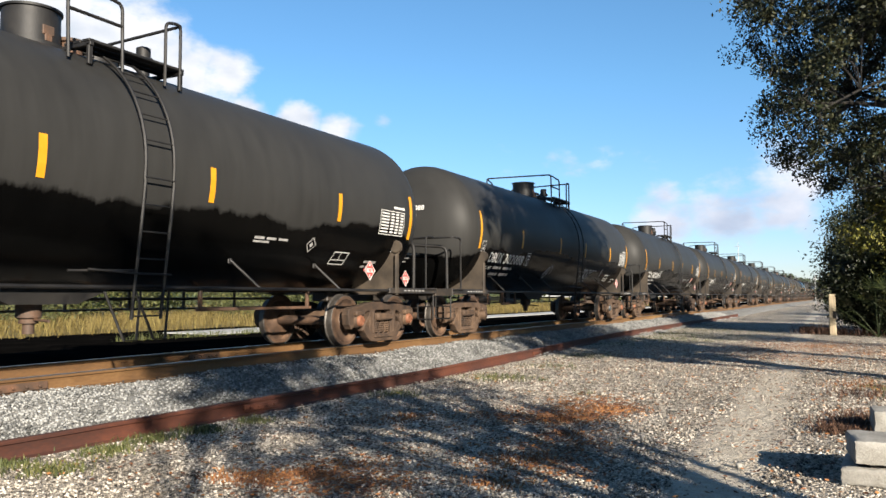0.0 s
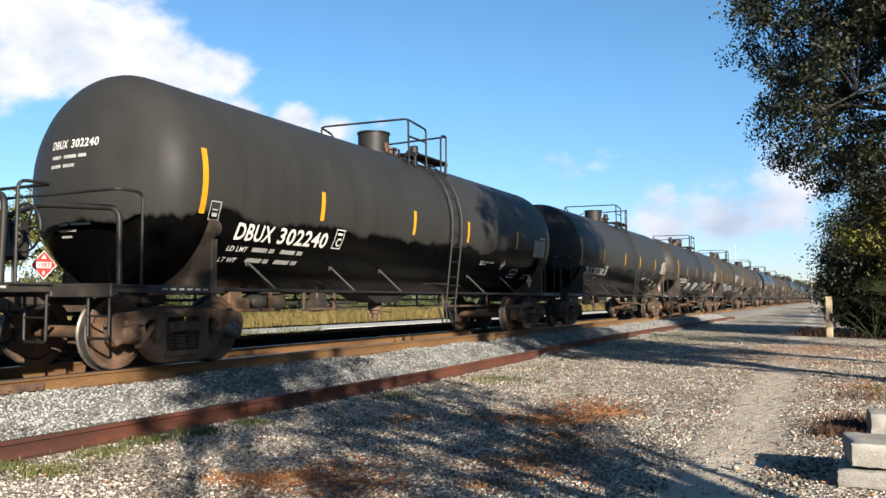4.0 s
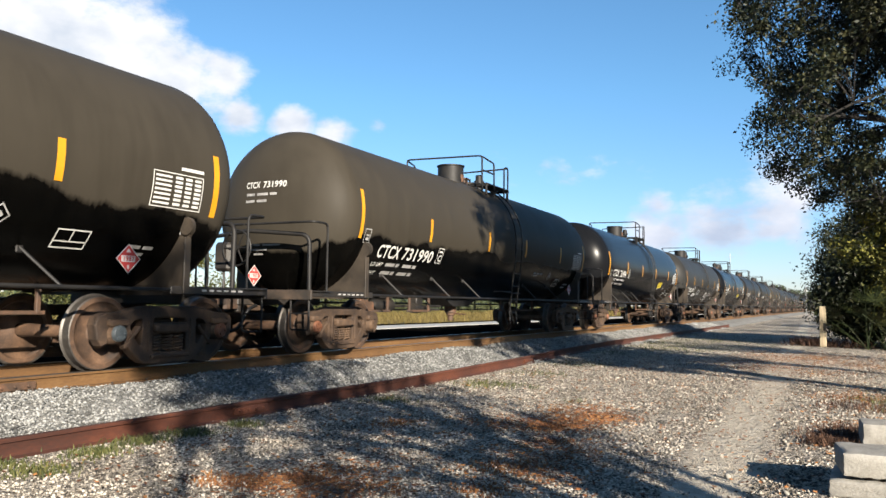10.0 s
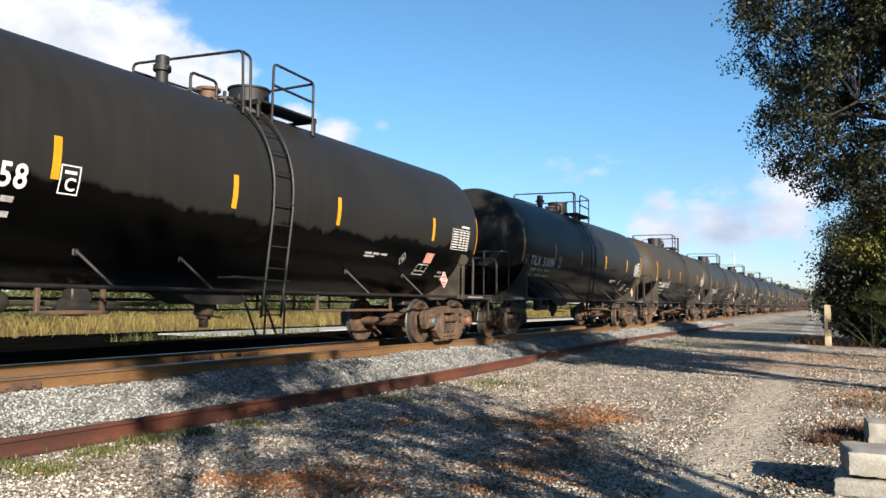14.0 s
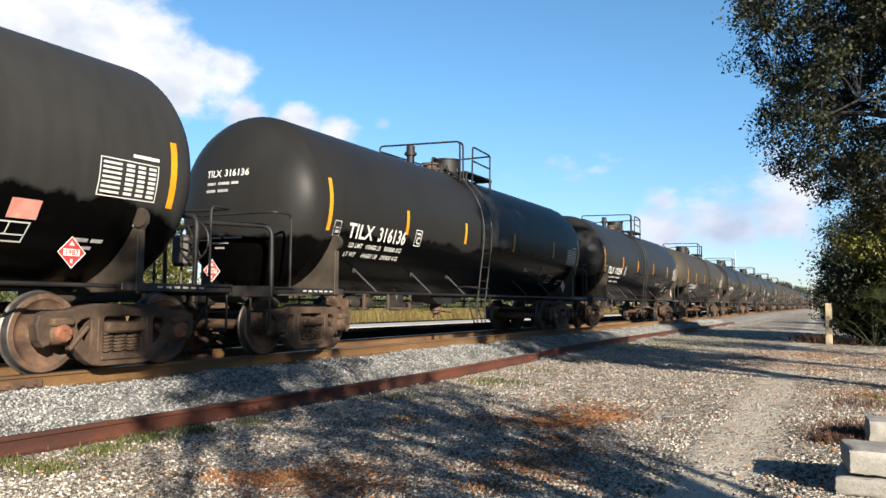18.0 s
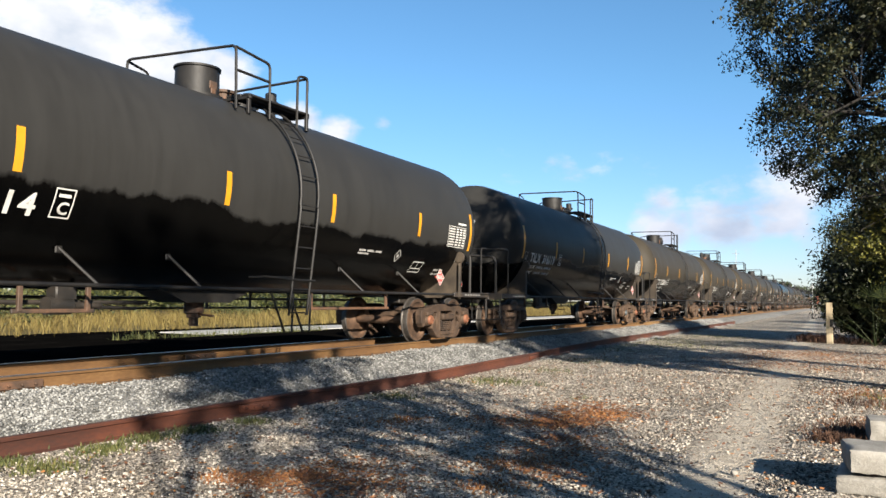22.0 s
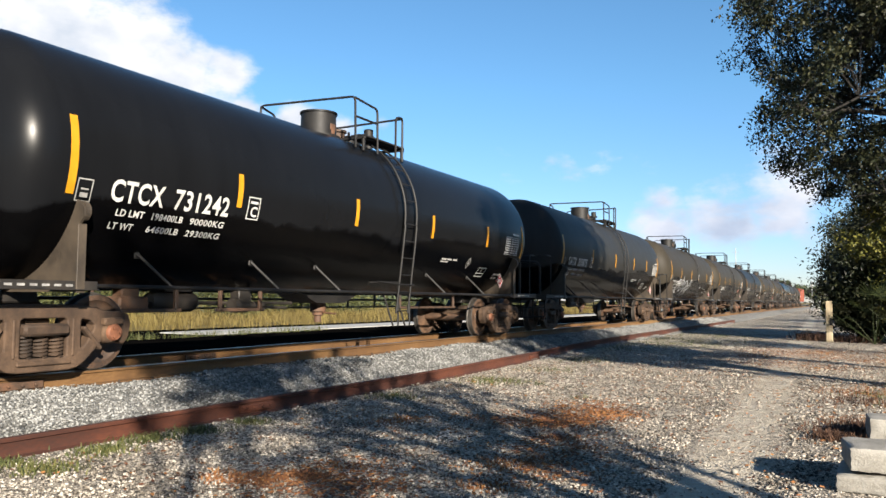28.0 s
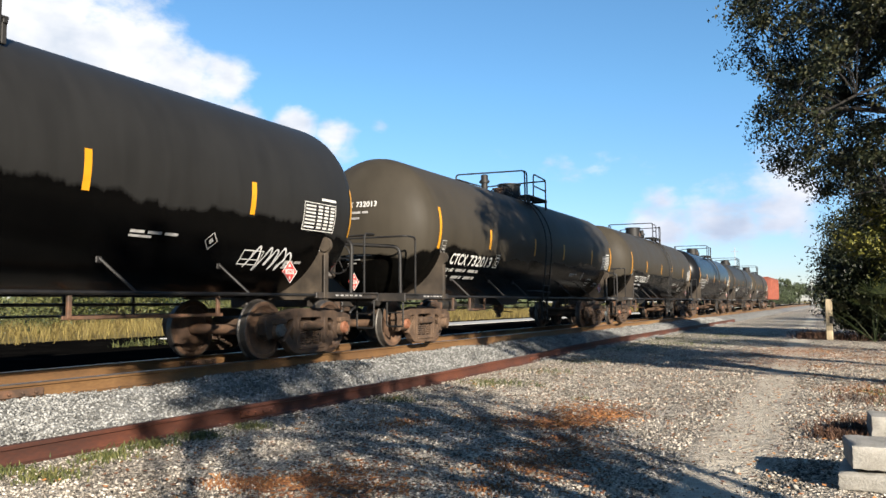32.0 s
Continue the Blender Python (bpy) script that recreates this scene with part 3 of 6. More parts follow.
BALLAST_PROF = [(-11.7, 0.0), (-11.2, 0.10), (-10.35, 0.31), (-9.8, 0.335), (-8.0, 0.335), (-7.45, 0.315), (-7.0, 0.15), (-6.62, 0.03), (-6.45, -0.03)]


def ballast_z(x):
    return np.interp(x, [p[0] for p in BALLAST_PROF], [p[1] for p in BALLAST_PROF])


def build_ballast():
    ys = np.concatenate([np.arange(-710, -30, 20), np.arange(-30, 60, 0.6), np.arange(60, 400, 5), np.arange(400, 1601, 100)])
    xs = np.array([p[0] for p in BALLAST_PROF])
    X, Y = np.meshgrid(xs, ys, indexing="ij")
    Z = ballast_z(X) + 0.025 * np.sin(Y * 1.7 + X * 2.1) * np.sin(Y * 0.63)
    nx, ny = X.shape
    v = np.stack([X, Y, Z], -1).reshape(-1, 3)
    i, j = np.meshgrid(np.arange(nx - 1), np.arange(ny - 1), indexing="ij")
    a = (i * ny + j).ravel()
    f = np.stack([a, a + ny, a + ny + 1, a + 1], 1)
    bed = tagged(new("ballast_bed", raw_mesh("ballast_bed", v, f, M_BALLASTBED)), "bed of crushed grey-white ballast under the track", "ballast", kind="structure")
    n = 66000
    y = 3.0 + 52 * RNG.random(n) ** 1.7
    x = RNG.uniform(-8.15, -6.35, n)
    p = np.stack([x, y, ballast_z(x) + 0.025 * np.sin(y * 1.7 + x * 2.1) * np.sin(y * 0.63) + RNG.uniform(-0.01, 0.022, n)], 1)
    sz = RNG.uniform(0.013, 0.029, n) * (1 + np.clip(y - 25, 0, 30) * 0.03)
    v, f = stones(p, sz, RNG)
    tagged(new("ballast_stones", raw_mesh("ballast_stones", v, f, M_STONE)), "loose crushed ballast stones on the shoulder", "ballast", kind="stuff")
    return bed


M_BALLASTBED = surface("ballast_bed", [(0.2, (0.07, 0.067, 0.062)), (0.5, (0.22, 0.215, 0.20)), (0.85, (0.40, 0.39, 0.365))], 2.0, 22, (0.85, 1), bump=1.0, bump_dist=0.04, coords="World")


def rail_profile():
    """Half-outline of a flat-bottomed rail, head at z = 0."""
    h = 0.186
    side = [(0.0, 0.0), (0.030, -0.001), (0.0365, -0.010), (0.0365, -0.036), (0.012, -0.046), (0.0085, -0.080), (0.0085, -0.135),
            (0.020, -0.160), (0.074, -0.174), (0.076, -0.186)]
    return side + [(-x, z) for x, z in side[::-1][:-1]], h


def sweep_rail(path, name, mats, parent, label):
    """path: (x, y, z of the head, lean)."""
    prof, _ = rail_profile()
    n, mb = len(prof), MB()
    vs = []
    for x, y, z, lean in path:
        c, s = math.cos(lean), math.sin(lean)
        for u, w in prof:
            w2 = w + 0.186
            vs.append((x + u * c + w2 * s, y, z - 0.186 + w2 * c - u * s))
    fs, mi = [], []
    for i in range(len(path) - 1):
        for j in range(n):
            j2 = (j + 1) % n
            fs.append((i * n + j, i * n + j2, (i + 1) * n + j2, (i + 1) * n + j))
            mi.append(1 if (j in (0, 1, n - 2, n - 1) and len(mats) > 1) else 0)
    fs += [tuple(range(n))[::-1], tuple((len(path) - 1) * n + j for j in range(n))]
    mi += [0, 0]
    mb.v, mb.f, mb.mi = vs, fs, mi
    return part(name, mb, mats, parent, label, smooth=30)


def build_track():
    track = thing("railway_track", "straight main line track with rust-brown rails", "railway track", kind="structure")
    ys = [-710, -40, 0, 20, 60, 120, 300, 1500]
    for x in (RAIL_X, RAIL_X - 1.505):
        sweep_rail([(x, y, RAIL_Z, 0) for y in ys], "rail", [M_RAIL, M_RAILTOP], track, "brown steel rail with a polished head")
    tie = MB().box((0, 0, 0), (2.6, 0.23, 0.17), 0.012).mesh("tie", M_TIE)
    plate = MB().box((0, 0, 0), (0.36, 0.19, 0.022), 0.004)
    for s in (-1, 1):
        plate.lathe([(0.0, 0.011), (0.03, 0.011), (0.034, 0.017), (0.04, 0.015)], "z", 8, (0.115 * s, 0.05 * s, 0.01))
    plate = plate.mesh("tie_plate", M_RUSTFIT)
    for i in range(150):
        y = -6 + i * 0.535
        t = new("tie", tie)
        t.parent = track
        t.location = (TRACK_X + random.uniform(-0.03, 0.03), y + random.uniform(-0.02, 0.02), 0.228)
        for x in (RAIL_X, RAIL_X - 1.505) if i < 70 else ():
            p = new("tie_plate", plate)
            p.parent = track
            p.location = (x, y, 0.323)
    # fish plates of two rail joints
    for x, y in ((RAIL_X + 0.045, 5.55), (RAIL_X - 1.505 + 0.045, 9.9)):
        mb = MB().box((0, 0, 0), (0.03, 0.7, 0.09), 0.008)
        for k in range(4):
            mb.lathe([(0, 0.017), (0.022, 0.017), (0.03, 0.012)], "x", 6, (0.015, -0.24 + 0.16 * k, 0))
        part("joint_bar", mb, M_RUSTFIT, track, at=(x, y, RAIL_Z - 0.105))
    return track


def build_loose_rail():
    t = thing("loose_rail", "old deep red rusty rail lying on the gravel", "rail")
    key_y = [-6, 4.3, 5.4, 7, 9.1, 12.7, 15, 18, 20.9, 27, 36.5, 44, 58]
    key_x = [-6.55, -6.46, -6.42, -6.38, -6.33, -6.3, -6.42, -6.56, -6.65, -6.70, -6.66, -6.6, -6.6]
    ys = np.concatenate([np.arange(-6, 24, 0.5), np.arange(24, 58, 1.5)])
    xs = np.interp(ys, key_y, key_x)
    k = np.array([0.06, 0.12, 0.2, 0.24, 0.2, 0.12, 0.06])
    xs = np.convolve(np.pad(xs, 3, mode="edge"), k / k.sum(), mode="valid")
    path = [(x, y, 0.183 + 0.004 * math.sin(y) + max(0.0, float(ballast_z(x)) - 0.01), 0.0) for x, y in zip(xs, ys)]
    for a, b in ((0, 27), (27, 47), (47, 64), (64, len(path) - 1)):
        sweep_rail(path[a:b + 1], "rail_length", [M_LOOSERAIL], t, "")
    for a in (27, 47):
        x, y, z, _ = path[a]
        mb = MB().box((0, 0, 0), (0.03, 0.6, 0.08), 0.006)
        for k in range(4):
            mb.lathe([(0, 0.016), (0.024, 0.016), (0.03, 0.011)], "x", 6, (0.015, -0.21 + 0.14 * k, 0))
        part("joint_bar", mb, M_LOOSERAIL, t, at=(x + 0.028, y, z - 0.10)).rotation_euler = (0, 0, -math.atan2(path[a + 1][0] - path[a - 1][0], path[a + 1][1] - path[a - 1][1]))


def build_gravel():
    n = 120000
    r = 4.2 + 24 * RNG.random(n) ** 1.9
    a = np.radians(RNG.uniform(-5, 62, n))
    x, y = -np.sin(a) * r, np.cos(a) * r
    keep = (x > -6.3) | (y < 0)
    tr = np.abs(x + 0.78 + 0.02 * y) < 0.36 + 0.1 * np.sin(y * 1.7)
    keep &= ~(tr & (RNG.random(n) < 0.92)) & (x > -6.3)
    x, y, r = x[keep], y[keep], r[keep]
    p = np.stack([x, y, ground_height(x, y) + RNG.uniform(-0.003, 0.012, len(x))], 1)
    v, f = stones(p, (0.005 + 0.0155 * RNG.random(len(x)) ** 1.6) * (1 + r * 0.02), RNG)
    tagged(new("gravel", raw_mesh("gravel", v, f, M_GRIT)), "loose pale gravel stones on the yard", "gravel", kind="stuff")
    # larger stones
    spots = [(-0.83, 6.9, 0.05), (-0.95, 6.75, 0.035), (-0.7, 6.65, 0.03), (-1.25, 6.95, 0.03), (-1.1, 7.2, 0.025), (-0.55, 6.9, 0.03), (-3.0, 9.5, 0.05), (-0.35, 6.5, 0.04)]
    for x, y, s in spots:
        v, f = stones(np.array([(0, 0, s * 0.4)]), np.array([s]), RNG)
        o = new("stone", raw_mesh("stone", v, f, M_CONCRETE))
        o.location = (x, y, ground_height(x, y))
        tagged(o, "pale broken limestone lump on the sandy track", "stone", "stones on the track")


def build_road():
    """Pale service road beyond the track, and the shade-blackened strip before it."""
    # black strip stands in for the train's shade on the far ground
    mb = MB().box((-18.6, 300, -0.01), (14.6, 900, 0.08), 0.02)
    solid("cinder_strip", mb, M_SHADE_STRIP, "dark ground strip with the train's shade in its colour", "ground", kind="structure")
    mb = MB().box((-22.2, 325, 0.02), (2.6, 606, 0.10), 0.02)
    solid("service_road", mb, M_ROAD, "sunlit pale service road beyond the track", "road", kind="structure")


build_ground()
build_ballast()
build_track()
build_loose_rail()
build_gravel()
build_road()

# ---- the train ----
ZC, RT = 2.475, 1.512              # tank centre above the rail head, radius
STRAIGHT, FORE, HEAD = 6.90, 6.68, 0.76   # cylinder behind and ahead of the middle, depth of the dished ends
TRUCK, AXLE, WR = 6.5, 0.87, 0.457


ARC = [(0.0, 0.0)]               # length along the dished end against its angle
for _k in range(1, 61):
    _a, _b = math.pi / 2 * (_k - 1) / 60, math.pi / 2 * _k / 60
    ARC.append((ARC[-1][0] + math.hypot(HEAD * (math.sin(_b) - math.sin(_a)), RT * (math.cos(_b) - math.cos(_a))), _b))


def on_tank(along, phi, lift=0.0):
    """A point on the near side of the shell: length along its surface from the middle, angle above the horizontal."""
    reach = STRAIGHT if along > 0 else FORE
    y, r, over = along, RT, abs(along) - reach
    nr, ny = 1.0, 0.0
    if over > 0:
        t = float(np.interp(over, [a for a, _ in ARC], [b for _, b in ARC]))
        y = math.copysign(reach + HEAD * math.sin(t), along)
        r = RT * math.cos(t)
        nr, ny = HEAD * math.cos(t), math.copysign(RT * math.sin(t), along)
        k = math.hypot(nr, ny)
        nr, ny = nr / k, ny / k
    r += lift * nr
    return (r * math.cos(phi), y + lift * ny, ZC + r * math.sin(phi))


def angle_at(z):
    return math.asin(max(-1, min(1, (z - ZC) / RT)))


def decal(name, rects, material, parent, label="", lift=0.006):
    """Painted rectangles wrapped on the shell: (y0, z0, y1, z1)."""
    mb = MB()
    for y0, z0, y1, z1 in rects:
        a0, a1 = angle_at(z0), angle_at(z1)
        nu, nv = max(1, int((y1 - y0) / 0.3)), max(1, int((a1 - a0) / 0.09))
        vs = [on_tank(y0 + (y1 - y0) * i / nu, a0 + (a1 - a0) * j / nv, lift) for i in range(nu + 1) for j in range(nv + 1)]
        fs = [(i * (nv + 1) + j, (i + 1) * (nv + 1) + j, (i + 1) * (nv + 1) + j + 1, i * (nv + 1) + j + 1) for i in range(nu) for j in range(nv)]
        mb.add(vs, fs)
    return part(name, mb, material, parent, label)


GLYPHS = {}


def text_shape(s):
    """Outline fill of a word in the built-in font: vertices one unit high, faces, width."""
    if s not in GLYPHS:
        cu = bpy.data.curves.new("lettering", "FONT")
        cu.body, cu.size, cu.offset, cu.resolution_u, cu.space_character = s, 1.0, 0.022, 3, 1.08
        ob = new("lettering", cu)
        bpy.context.view_layer.update()
        me = bpy.data.meshes.new_from_object(ob)
        vs = np.array([v.co[:] for v in me.vertices]) if len(me.vertices) else np.zeros((0, 3))
        fs = [tuple(p.vertices) for p in me.polygons]
        bpy.data.objects.remove(ob)
        bpy.data.meshes.remove(me)
        GLYPHS[s] = (vs, fs, float(vs[:, 0].max()) if len(vs) else 0.0)
    return GLYPHS[s]


def lettering(s, y, z, height, parent, material=None, width=None, lean=0.0):
    """A word on the shell with its lower left corner at (y, z)."""
    vs, fs, w = text_shape(s)
    k = height / 0.70
    kx = (width / w) if width else k
    a0 = angle_at(z)
    mb = MB()
    mb.add([on_tank(y + p[0] * kx + p[1] * lean * k, a0 + p[1] * k / RT, 0.007) for p in vs], fs)
    return part("lettering", mb, material or M_WHITE, parent, "white stencilled lettering" if height > 0.2 else "")


def scribble(parent, y, z, w, h, loops, seed, material, thick=0.015):
    """A sprayed tag: one looping ribbon of paint on the shell."""
    rng = random.Random(seed)
    # uneven strokes up and down, smoothed into one line
    keys, u = [], y
    for k in range(loops):
        top, low = rng.uniform(0.25, 0.55), rng.uniform(-0.55, -0.25)
        step = w / loops
        keys += [(u - step * rng.uniform(0.0, 0.5), z + h * low), (u + step * rng.uniform(0.0, 0.6), z + h * top), (u + step * rng.uniform(0.5, 1.3), z + h * rng.uniform(-0.1, 0.4)), (u + step * rng.uniform(0.2, 0.9), z + h * rng.uniform(-0.4, 0.1))]
        u += step
    keys += [(y + w * rng.uniform(0.9, 1.1), z + h * rng.uniform(-0.5, 0.3))]
    pts = []
    for i in range(len(keys) - 1):
        p0, p1, p2, p3 = (Vector(keys[max(0, min(len(keys) - 1, i + d))]) for d in (-1, 0, 1, 2))
        for s in (0, 0.17, 0.33, 0.5, 0.67, 0.83):
            q = 0.5 * (2 * p1 + (p2 - p0) * s + (2 * p0 - 5 * p1 + 4 * p2 - p3) * s * s + (3 * p1 - p0 - 3 * p2 + p3) * s ** 3)
            pts.append((q.x + 0.15 * (q.y - z), q.y))
    n = len(pts)
    mb, vs = MB(), []
    for i, (u, v) in enumerate(pts):
        a, b = pts[max(0, i - 1)], pts[min(n - 1, i + 1)]
        d = Vector((b[0] - a[0], b[1] - a[1])).normalized()
        tk = thick * (0.7 + 0.5 * abs(math.sin(i * 0.7)))
        for sg in (1, -1):
            uu, vv = u - d.y * tk * sg, v + d.x * tk * sg
            vs.append(on_tank(uu, angle_at(vv), 0.009))
    mb.add(vs, [(2 * i, 2 * i + 1, 2 * i + 3, 2 * i + 2) for i in range(n - 1)])
    return part("graffiti", mb, material, parent, "sprayed looping graffiti scrawl")


def make_wheelset(car, y):
    axle = MB().lathe([(-1.05, 0.07), (-0.85, 0.075), (-0.78, 0.10), (-0.3, 0.082), (0.3, 0.082), (0.78, 0.10), (0.85, 0.075), (1.05, 0.07)], "x", 12)
    ws = part("wheelset", axle, M_WHEEL, car, "rusty axle with two steel wheels", smooth=40, at=(0, y, WR))
    for s in (-1, 1):
        mb = MB()
        mb.lathe([(0.085, 0.10), (0.085, 0.16), (0.035, 0.19), (0.02, 0.30), (0.045, 0.365), (0.068, 0.385), (0.068, 0.442)], "x", 36, cap=False)
        mb.slot = 1
        mb.lathe([(0.068, 0.442), (0.060, 0.4555), (-0.040, 0.459), (-0.052, 0.470), (-0.060, 0.484), (-0.070, 0.478), (-0.072, 0.45)], "x", 36, cap=False)
        mb.slot = 0
        mb.lathe([(-0.072, 0.45), (-0.072, 0.39), (-0.03, 0.36), (-0.045, 0.2), (-0.07, 0.16), (-0.08, 0.10)], "x", 36, cap=False)
        if s < 0:
            mb.v = [(-a, b, c) for a, b, c in mb.v]
        part("wheel", mb, [M_WHEEL, M_TREAD], ws, "brown steel wheel with bright tread", smooth=30, at=(0.7525 * s, 0, 0))
    return ws


def cut_plate(rings, half, bevel):
    """A cast plate across x from an outline and its windows (y, z), with softened edges."""
    cu = bpy.data.curves.new("plate", "CURVE")
    cu.dimensions, cu.fill_mode, cu.extrude, cu.bevel_depth, cu.bevel_resolution = "2D", "BOTH", half - bevel, bevel, 1
    for ring in rings:
        sp = cu.splines.new("POLY")
        sp.points.add(len(ring) - 1)
        for p, (u, w) in zip(sp.points, ring):
            p.co = (u, w, 0, 1)
        sp.use_cyclic_u = True
    ob = new("plate", cu)
    bpy.context.view_layer.update()
    me = bpy.data.meshes.new_from_object(ob)
    mb = MB().add([(v.co.z, v.co.x, v.co.y) for v in me.vertices], [tuple(p.vertices) for p in me.polygons])
    bpy.data.objects.remove(ob)
    bpy.data.meshes.remove(me)
    return mb


def side_frame():
    """Cast side frame: bowed top, jaws over the axle boxes, a window each side of the spring opening."""
    half = [(0.0, 0.775), (0.42, 0.775), (0.60, 0.745), (0.78, 0.70), (1.02, 0.685), (1.12, 0.65), (1.15, 0.56), (1.12, 0.40), (1.06, 0.33), (1.0, 0.35),
            (0.99, 0.50), (0.95, 0.57), (0.87, 0.60), (0.79, 0.57), (0.75, 0.50), (0.73, 0.36), (0.66, 0.29), (0.52, 0.15), (0.42, 0.09), (0.30, 0.07)]
    ring = half + [(-u, w) for u, w in half[::-1][:-1]]
    hole = [(0.445, 0.61), (0.48, 0.645), (0.60, 0.62), (0.665, 0.56), (0.66, 0.50), (0.56, 0.34), (0.49, 0.27), (0.45, 0.29)]
    mid = [(-0.30, 0.21), (-0.27, 0.185), (0.27, 0.185), (0.30, 0.21), (0.30, 0.62), (0.26, 0.655), (-0.26, 0.655), (-0.30, 0.62)]
    mb = cut_plate([ring, hole, [(-u, w) for u, w in hole[::-1]], mid], 0.08, 0.018)
    mb.box((0.01, 0, 0.15), (0.20, 0.66, 0.05), 0.012)
    for s in (-1, 1):
        mb.box((0.0, 0.36 * s, 0.42), (0.19, 0.035, 0.42), 0.01)
        mb.box((0.05, 0.62 * s, 0.40), (0.10, 0.05, 0.36), 0.015, Matrix.Rotation(0.75 * s, 3, "X"))
    return mb


def make_bogie(car, y, caps):
    bolster = MB().box((0, 0, 0.52), (1.9, 0.36, 0.26), 0.04)
    bolster.lathe([(0.64, 0.24), (0.72, 0.24), (0.74, 0.2)], "z", 20)
    bogie = part("bogie", bolster, M_BOGIE, car, "dusty brown cast steel bogie with coil springs", at=(0, y, 0))
    for s in (-1, 1):
        fr = part("side_frame", side_frame(), M_BOGIE, bogie, at=(1.0 * s, 0, 0))
        fr.rotation_euler = (0, 0, 0 if s > 0 else math.pi)
    # spring nests
    for s in (-1, 1):
        mb = MB()
        for k in range(3):
            yy = -0.19 + 0.19 * k
            turns = 6
            pts = [(1.0 * s + 0.075 * math.cos(a), yy + 0.075 * math.sin(a), 0.205 + 0.235 * a / (turns * 2 * math.pi))
                   for a in [i * math.pi / 5 for i in range(turns * 10 + 1)]]
            mb.tube(pts, 0.016, 5)
        mb.box((1.0 * s, 0, 0.51), (0.30, 0.56, 0.13), 0.03)
        part("spring_nest", mb, M_BOGIE, bogie, smooth=40)
    k = 0
    for s in (-1, 1):
        for a in (-AXLE, AXLE):
            mb = MB().lathe([(-0.16, 0.135), (0.02, 0.135), (0.05, 0.12), (0.075, 0.11), (0.08, 0.05)], "x", 18)
            mb.box((0, 0, 0.13), (0.2, 0.28, 0.09), 0.02)
            if s < 0:
                mb.v = [(-p, q, r) for p, q, r in mb.v]
            cap_holder = part("bearing_box", mb, M_BOGIE, bogie, smooth=40, at=(1.05 * s, a, WR))
            k += 1
    for a in (-0.42, 0.42):
        mb = MB().box((0, 0, 0), (1.5, 0.08, 0.10), 0.015)
        for s in (-1, 1):
            mb.box((0.72 * s, 0.06 if a < 0 else -0.06, 0.0), (0.16, 0.05, 0.30), 0.01)
        part("brake_beam", mb, M_RUSTFIT, bogie, at=(0, a * 0.9, 0.40))
    return bogie


def bearing_caps(car, y0, choice):
    """End caps of the axle boxes on the near side."""
    out = []
    for a, m in zip((-AXLE, AXLE), choice):
        mb = MB().lathe([(0, 0.105), (0.035, 0.10), (0.05, 0.085), (0.052, 0.0)], "x", 18, cap=False)
        for k in range(3):
            t = k * 2.094
            mb.lathe([(0.045, 0.019), (0.068, 0.019), (0.07, 0.01)], "x", 6, (0, 0.058 * math.cos(t), 0.058 * math.sin(t)))
        out.append(part("bearing_cap", mb, m, car, "bolted bearing cap", smooth=40, at=(1.122, y0 + a, WR)))
    return out


